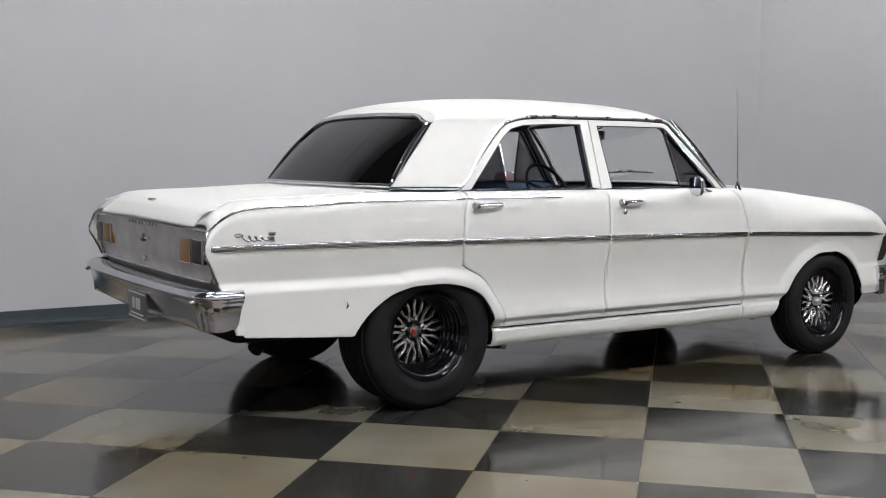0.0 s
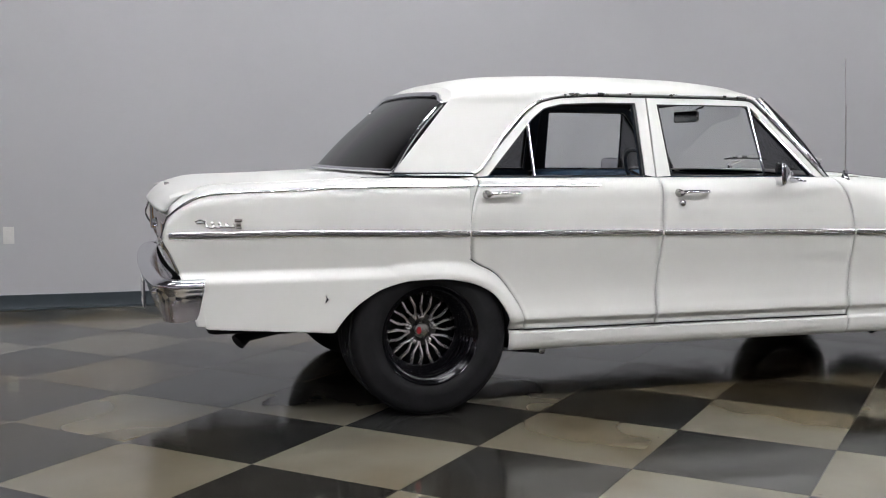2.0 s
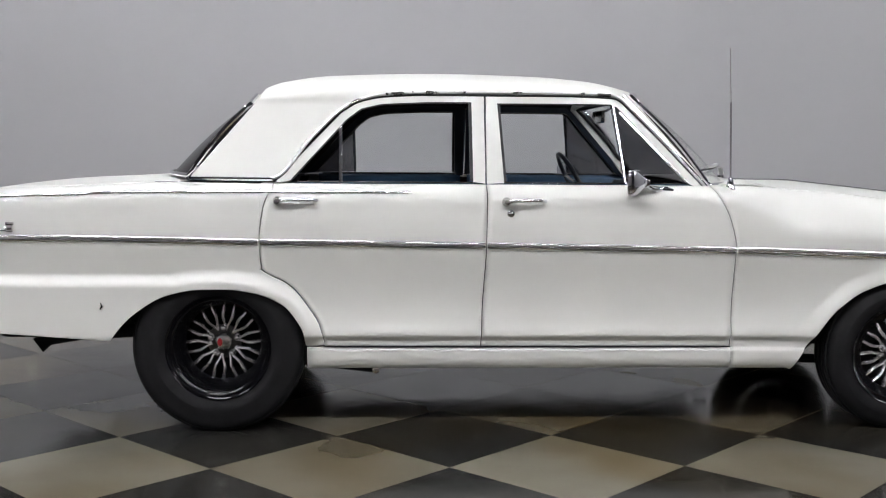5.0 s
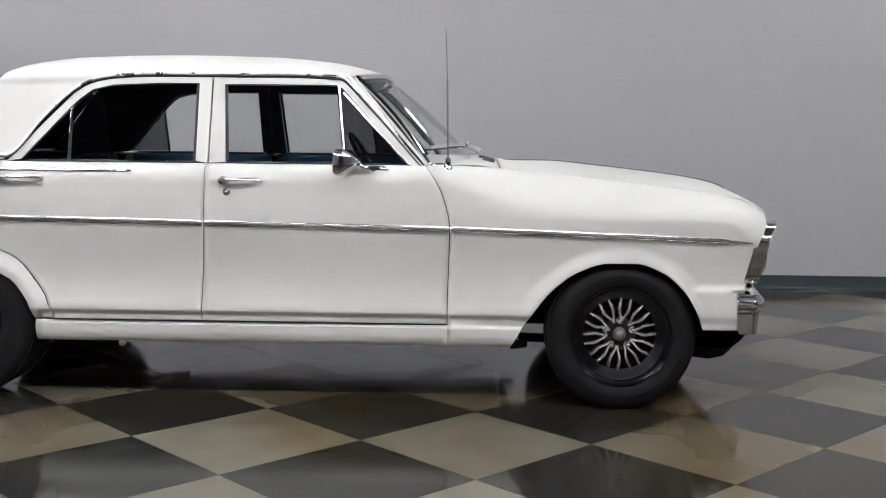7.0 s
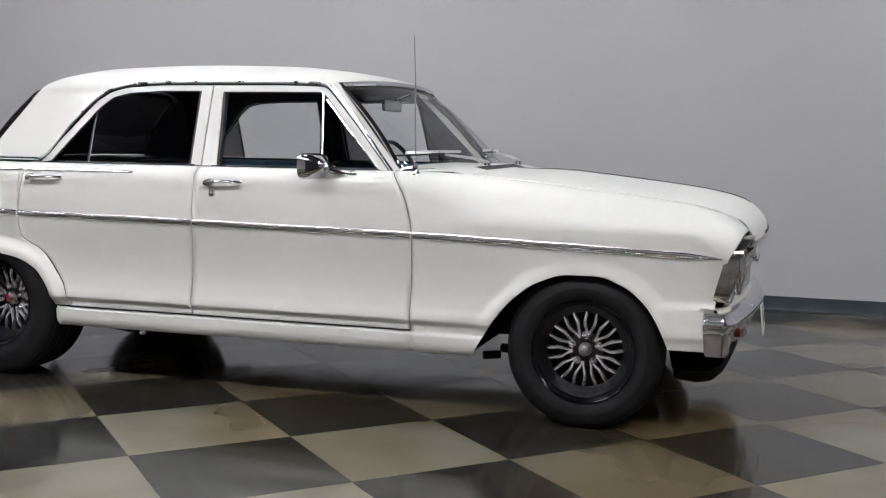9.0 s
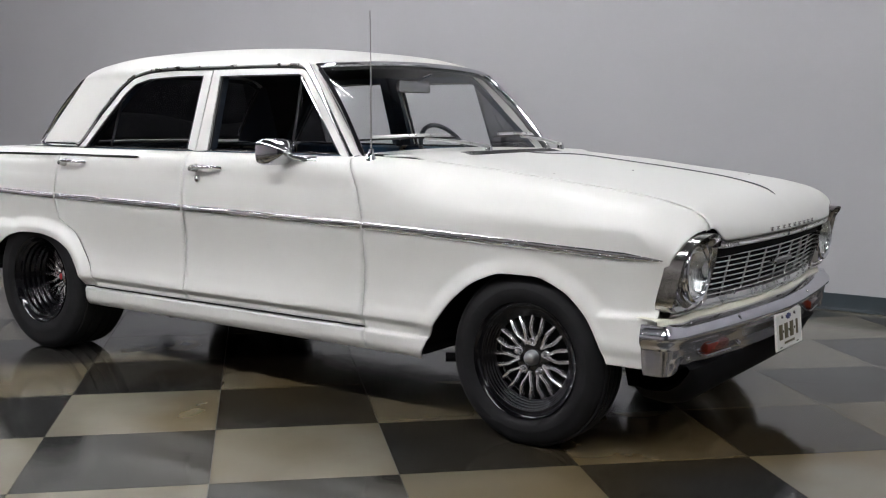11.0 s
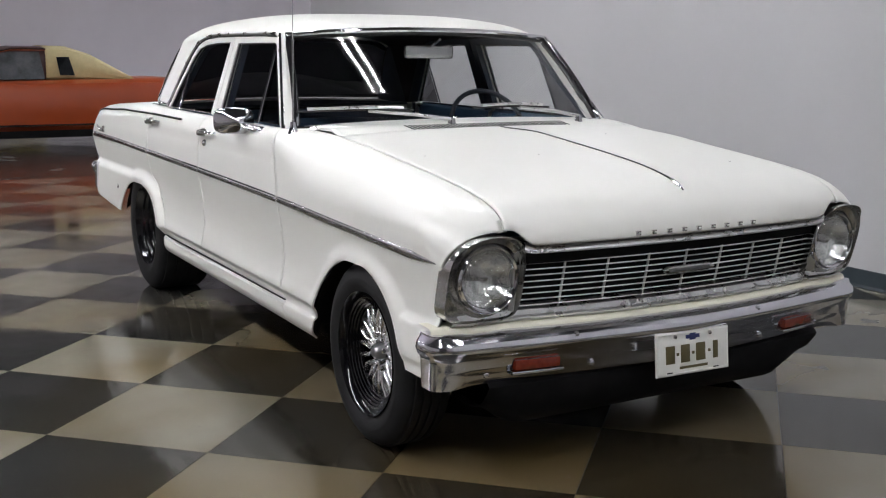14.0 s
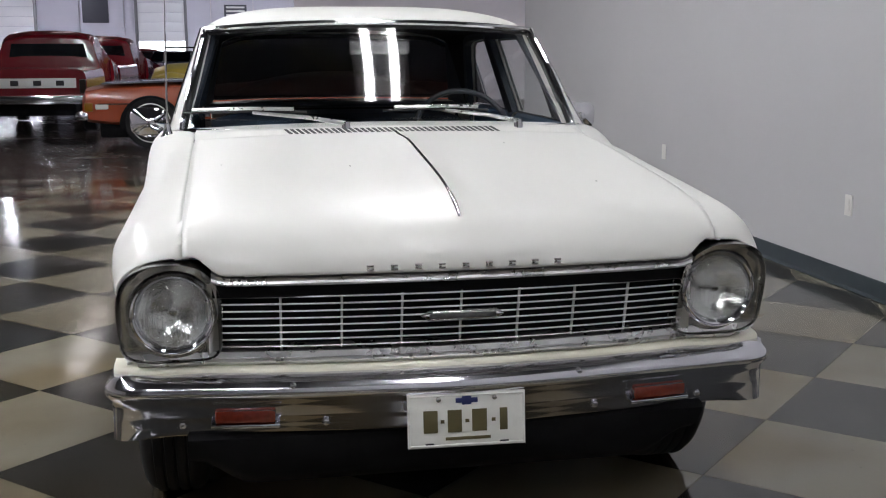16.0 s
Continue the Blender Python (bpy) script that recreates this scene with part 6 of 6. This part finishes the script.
# ---- the place ----
def floor_mat(name, clean, stain, rough):
    """Glossy sealed tile: cloudy tone, brown stains, scuffs and small specks, laid over the whole floor."""
    m = bpy.data.materials.new(name)
    m.use_nodes = True
    nt = m.node_tree
    b = nt.nodes["Principled BSDF"]
    geo = nt.nodes.new("ShaderNodeNewGeometry")

    def noise(scale, detail, rough_n, lo, hi, a=0.0, z=1.0):
        n = nt.nodes.new("ShaderNodeTexNoise")
        n.inputs["Scale"].default_value, n.inputs["Detail"].default_value, n.inputs["Roughness"].default_value = scale, detail, rough_n
        nt.links.new(geo.outputs["Position"], n.inputs["Vector"])
        r = nt.nodes.new("ShaderNodeMapRange")
        r.interpolation_type = "SMOOTHSTEP"
        for k, v in enumerate((lo, hi, a, z)):
            r.inputs[k + 1].default_value = v
        nt.links.new(n.outputs[0], r.inputs[0])
        return r.outputs[0]

    def mix(fac, a, c):
        x = nt.nodes.new("ShaderNodeMix")
        x.data_type = "RGBA"
        nt.links.new(fac, x.inputs[0])
        for slot, v in ((6, a), (7, c)):
            if isinstance(v, tuple):
                x.inputs[slot].default_value = (*v, 1)
            else:
                nt.links.new(v, x.inputs[slot])
        return x.outputs[2]

    base = mix(noise(0.8, 3, 0.5, 0.40, 0.70), clean, stain)
    cloud = mix(noise(3.0, 4, 0.5, 0.35, 0.80, 0.0, 0.40), base, tuple(v * 0.6 for v in clean))
    speck = mix(noise(22.0, 1, 0.4, 0.78, 0.84, 0.0, 0.5), cloud, tuple(v * 0.3 + 0.02 for v in stain))
    grime = mix(noise(0.75, 3, 0.5, 0.42, 0.74, 0.0, 0.9), speck, tuple(v * w for v, w in zip(stain, (0.86, 0.74, 0.52))))
    scuff = mix(noise(11.0, 5, 0.75, 0.58, 0.80, 0.0, 0.28), grime, tuple(v * 0.7 + 0.025 for v in clean))
    oi = nt.nodes.new("ShaderNodeObjectInfo")
    r2 = nt.nodes.new("ShaderNodeMapRange")
    r2.inputs[3].default_value, r2.inputs[4].default_value = 0.90, 1.12
    nt.links.new(oi.outputs["Random"], r2.inputs[0])
    mul = nt.nodes.new("ShaderNodeVectorMath")
    mul.operation = "SCALE"
    nt.links.new(scuff, mul.inputs[0])
    nt.links.new(r2.outputs[0], mul.inputs["Scale"])
    nt.links.new(mul.outputs[0], b.inputs["Base Color"])
    nt.links.new(noise(2.2, 6, 0.65, 0.30, 0.75, rough - 0.05, rough + 0.09), b.inputs["Roughness"])
    bp = nt.nodes.new("ShaderNodeBump")
    bp.inputs["Strength"].default_value = 0.06
    bp.inputs["Distance"].default_value = 0.003
    nt.links.new(noise(5.0, 2, 0.5, 0.2, 0.8), bp.inputs["Height"])
    nt.links.new(bp.outputs[0], b.inputs["Normal"])
    return m


FLOOR_DARK = floor_mat("dark_tile", (0.024, 0.024, 0.023), (0.038, 0.033, 0.024), 0.115)
FLOOR_LIGHT = floor_mat("light_tile", (0.168, 0.155, 0.120), (0.140, 0.117, 0.074), 0.12)
CONCRETE = mat("polished_brown_concrete", (0.042, 0.032, 0.026), 0.22, vary=0.3, scale=1.2, rough_vary=0.08, bump=0.04, bump_scale=20.0)
WALL = mat("grey_wall_paint", (0.435, 0.435, 0.447), 0.72, vary=0.02, scale=1.2, bump=0.06, bump_scale=160.0)
# dark tone set only for what the chrome reflects
WALL_DARK = mat("dark_for_chrome_reflection", (0.10, 0.10, 0.11), 0.6, vary=0.05, scale=1.0)
WALL_WHITE = mat("white_wall_paint", (0.74, 0.70, 0.70), 0.7, vary=0.03, scale=1.0, bump=0.05, bump_scale=120.0)
BASE = mat("dark_rubber_base", (0.030, 0.042, 0.050), 0.42, vary=0.12, scale=9.0)
OUTLET = mat("outlet_plastic", (0.62, 0.61, 0.58), 0.4)
CEIL = mat("dark_ceiling", (0.07, 0.07, 0.075), 0.9, vary=0.1, scale=1.0)
FIXTURE = mat("fixture_enamel", (0.7, 0.7, 0.7), 0.5)
LAMP = glow("side_fill_tube", (1.0, 1.0, 1.035), 68.0)
REAR_FILL = glow("rear_fill_tube", (1.0, 1.0, 1.035), 30.0)
NOSE_FILL = glow("nose_fill_tube", (1.0, 1.0, 1.035), 47.0)
# weaker tube, set so that the car's top surfaces are not too bright
TOP_LAMP = glow("weaker_tube", (1.0, 1.0, 1.035), 39.0)
HALL_FILL = glow("hall_fill_tube", (1.0, 0.95, 1.10), 66.0)
ROW_LAMP = glow("hall_row_tube", (1.0, 0.93, 0.95), 5.0)
WALL_FILL = glow("wall_fill_tube", (0.95, 0.97, 1.12), 230.0)


def box_thing(name, x0, x1, y0, y1, z0, z1, material, b=0.0, parent=None, label=""):
    return fixed(Bag().box(x0, x1, y0, y1, z0, z1, b), name, material, parent, label)


ground = tagged(box_thing("ground", -70, 14, -30, 22, -0.30, -0.012, CONCRETE), "polished brown concrete hall floor", "floor", kind="structure")
checker = tagged(box_thing("floor", -7.06, 13.9, -9.0, 2.695, -0.011, -0.0035, SEAL), "checkered floor of dark grey and beige square tiles", "floor", kind="structure")

P0, DIAG, TURN = Vector((-0.4718, -1.3115)), 0.8546, radians(0.03)
da = Vector((DIAG * math.cos(TURN), DIAG * math.sin(TURN)))
db = Vector((-da.y, da.x))
e1, e2 = (da + db) / 2, (da - db) / 2

WALL_Y = 2.70
tagged(box_thing("wall_north", -7.45, 4.95, WALL_Y, WALL_Y + 0.25, -0.02, 5.2, WALL), "plain light grey painted wall", "wall", kind="structure")
cy0, cx0 = WALL_Y, 4.80
dirx, diry = 0.70, -0.714
b = Bag()
b.grid([[(cx0 + dirx * t, cy0 + diry * t, -0.02), (cx0 + dirx * t, cy0 + diry * t, 5.2), (cx0 + dirx * t + 0.15, cy0 + diry * t + 0.2, 5.2), (cx0 + dirx * t + 0.15, cy0 + diry * t + 0.2, -0.02)] for t in (0, 6, 12)], close_v=True)
tagged(fixed(b, "wall_east", WALL), "plain light grey painted wall at an angle", "wall", kind="structure")


def base_run(name, p, q, normal):
    """A coved base along a wall, with its toe on the floor."""
    rows = []
    for a in (Vector(p), Vector(q)):
        n = Vector(normal)
        rows.append([(a.x + n.x * o, a.y + n.y * o, z) for o, z in ((0.0, 0.1016), (0.005, 0.1016), (0.0065, 0.099), (0.0065, 0.026), (0.010, 0.014), (0.020, 0.005), (0.030, 0.0018), (0.0, 0.0))])
    return tagged(fixed(Bag().grid(rows, close_v=True), name, BASE, angle=25), "dark blue-grey rubber cove base", "baseboard", kind="structure")


base_run("baseboard", (-7.45, WALL_Y), (4.80, WALL_Y), (0, -1))
base_run("baseboard", (cx0, cy0), (cx0 + 8.4, cy0 - 8.568), (-0.714, -0.70))
tagged(box_thing("wall_west", -24.3, -24.0, 1.05, 20, 0, 9, WALL_WHITE), "white painted partition wall", "wall", kind="structure")
tagged(box_thing("wall_end", -62, -61.7, -30, 22, 0, 9.5, WALL_WHITE), "far end wall of the hall", "wall", kind="structure")
tagged(box_thing("wall_south", -62, 14, -14.3, -14, 0, 9.5, WALL_WHITE), "far side wall of the hall", "wall", kind="structure")
tagged(box_thing("wall_far_north", -62, -7.45, 20, 20.3, 0, 9.5, WALL_WHITE), "unseen hall side wall", "wall", kind="structure")
# unseen wall behind the camera, added dark so the chrome reflects less light
tagged(box_thing("wall_close", 13.9, 14.2, -14, 22, 0, 9.5, WALL_DARK), "unseen hall side wall", "wall", kind="structure")
tagged(box_thing("wall_return", -7.45, -7.20, WALL_Y + 0.25, 20, -0.02, 9.5, WALL_WHITE), "end of the partition wall", "wall", kind="structure")
tagged(box_thing("ceiling", -62, 14, -14, 22, 6.0, 6.2, CEIL), "plain ceiling", "ceiling", kind="structure")

for x, z in ((-3.29, 0.508), (-0.69, 0.450)):
    o = tagged(empty("wall_outlet", (x, WALL_Y, z)), "white double wall outlet on a cover plate", "outlet", group="wall outlets")
    fixed(Bag().box(-0.035, 0.035, -0.007, 0.0, -0.057, 0.057, 0.003), "cover_plate", OUTLET, o)
    for dz in (-0.02, 0.02):
        fixed(Bag().box(-0.016, 0.016, -0.010, -0.004, dz - 0.014, dz + 0.014, 0.003), "socket", OUTLET, o)

# ceiling lights, all unseen: some inferred from reflections, the rest added as fill
def strip_light(x, y, z, length, tube=LAMP, along="x"):
    L = tagged(empty("ceiling_light", (x, y, z)), "unseen long fluorescent fixture with two bright tubes", "ceiling light", group="ceiling lights")
    a = length / 2
    for q in (-0.8, 0.8):
        fixed(Bag().tube([(q * a, 0, 0.06), (q * a, 0, 6.0 - z)] if along == "x" else [(0, q * a, 0.06), (0, q * a, 6.0 - z)], 0.006, 6), "hanger", FIXTURE, L)
    if along == "x":
        fixed(Bag().box(-a, a, -0.25, 0.25, 0.0, 0.07, 0.01), "housing", FIXTURE, L)
        for dy in (-0.12, 0.12):
            fixed(Bag().box(-a + 0.02, a - 0.02, dy - 0.04, dy + 0.04, -0.03, 0.0, 0.008), "tube", tube, L)
    else:
        fixed(Bag().box(-0.25, 0.25, -a, a, 0.0, 0.07, 0.01), "housing", FIXTURE, L)
        for dx in (-0.12, 0.12):
            fixed(Bag().box(dx - 0.04, dx + 0.04, -a + 0.02, a - 0.02, -0.03, 0.0, 0.008), "tube", tube, L)
    return L


# two rear fixtures added as fill for the tail and the wall
strip_light(-2.8, 0.45, 4.6, 2.3, REAR_FILL)
strip_light(-5.6, -1.4, 4.6, 2.3, REAR_FILL)
# fixture added over the nose to brighten hood and floor ahead
strip_light(4.3, 0.45, 4.6, 2.3, NOSE_FILL)
strip_light(0.05, 0.45, 4.6, 2.0, TOP_LAMP)
strip_light(-2.1, -1.45, 4.6, 2.3, TOP_LAMP)
# row added beside the car to light its near side
for x, y in ((-4.6, -4.4), (-2.2, -4.4), (0.2, -4.4), (2.6, -4.4), (5.0, -4.4)):
    strip_light(x, y, 4.6, 2.3)
# fixture added ahead of the car to brighten its front
strip_light(7.2, -2.0, 4.6, 2.3, TOP_LAMP)
# fixtures added out of view to brighten the hall and its floor
for x, y in ((-13, -12), (-19, -12), (-27, -12), (-37, -12), (-37, 4)):
    strip_light(x, y, 5.6, 2.3, HALL_FILL)
for x, y in ((-20, -0.8), (-28, -0.8), (-36, -0.8), (-22, -4.2), (-31, -4.2)):
    strip_light(x, y, 5.6, 6.0, ROW_LAMP)
# hidden behind the grey wall, added to brighten the white partition
for x, y in ((-10.5, 6), (-10.5, 10.5), (-15, 8)):
    strip_light(x, y, 5.6, 2.3, WALL_FILL)
# added to brighten the far end wall
for x in (-49, -56):
    for y in (-11, -0.8, 4):
        strip_light(x, y, 5.6, 2.3, WALL_FILL)


# floor tiles: those the camera passes as single tiles, the rest joined
def tile_mesh(material):
    k = 0.4985
    c = [e1 * (-k) + e2 * (-k), e1 * k + e2 * (-k), e1 * k + e2 * k, e1 * (-k) + e2 * k]
    v = [(p.x, p.y, -0.0035) for p in c] + [(p.x * 0.999, p.y * 0.999, 0.0) for p in c]
    me = bpy.data.meshes.new("tile")
    me.from_pydata(v, [], [(4, 7, 6, 5), (0, 4, 5, 1), (1, 5, 6, 2), (2, 6, 7, 3), (3, 7, 4, 0)])
    me.update()
    if me.polygons[0].normal.z < 0:
        me.flip_normals()
    me.materials.append(material)
    return me


TILES = {0: tile_mesh(FLOOR_LIGHT), 1: tile_mesh(FLOOR_DARK)}
rest = {0: Bag(), 1: Bag()}
count = 0
for i in range(-40, 40):
    for j in range(-40, 40):
        c = P0 - da / 2 + e1 * i + e2 * j
        if not (-7.40 < c.x < 13.6 and -8.8 < c.y < WALL_Y + 0.3):
            continue
        k = (i + j) % 2
        if -4.3 < c.x < 4.2 and -3.3 < c.y < WALL_Y - 0.30 and count < 300:
            count += 1
            t = new("tile", TILES[k])
            t.location = (c.x, c.y, 0)
            t.parent = checker
        else:
            me = TILES[k]
            vs = [(max(v.co.x + c.x, -7.05), min(v.co.y + c.y, WALL_Y - 0.001), v.co.z) for v in me.vertices]
            rest[k].add(vs, [tuple(p.vertices) for p in me.polygons])
for k, m in ((0, FLOOR_LIGHT), (1, FLOOR_DARK)):
    ob = rest[k].obj("tile_field", m, checker, smooth=False)
    ob["kind"] = "stuff"
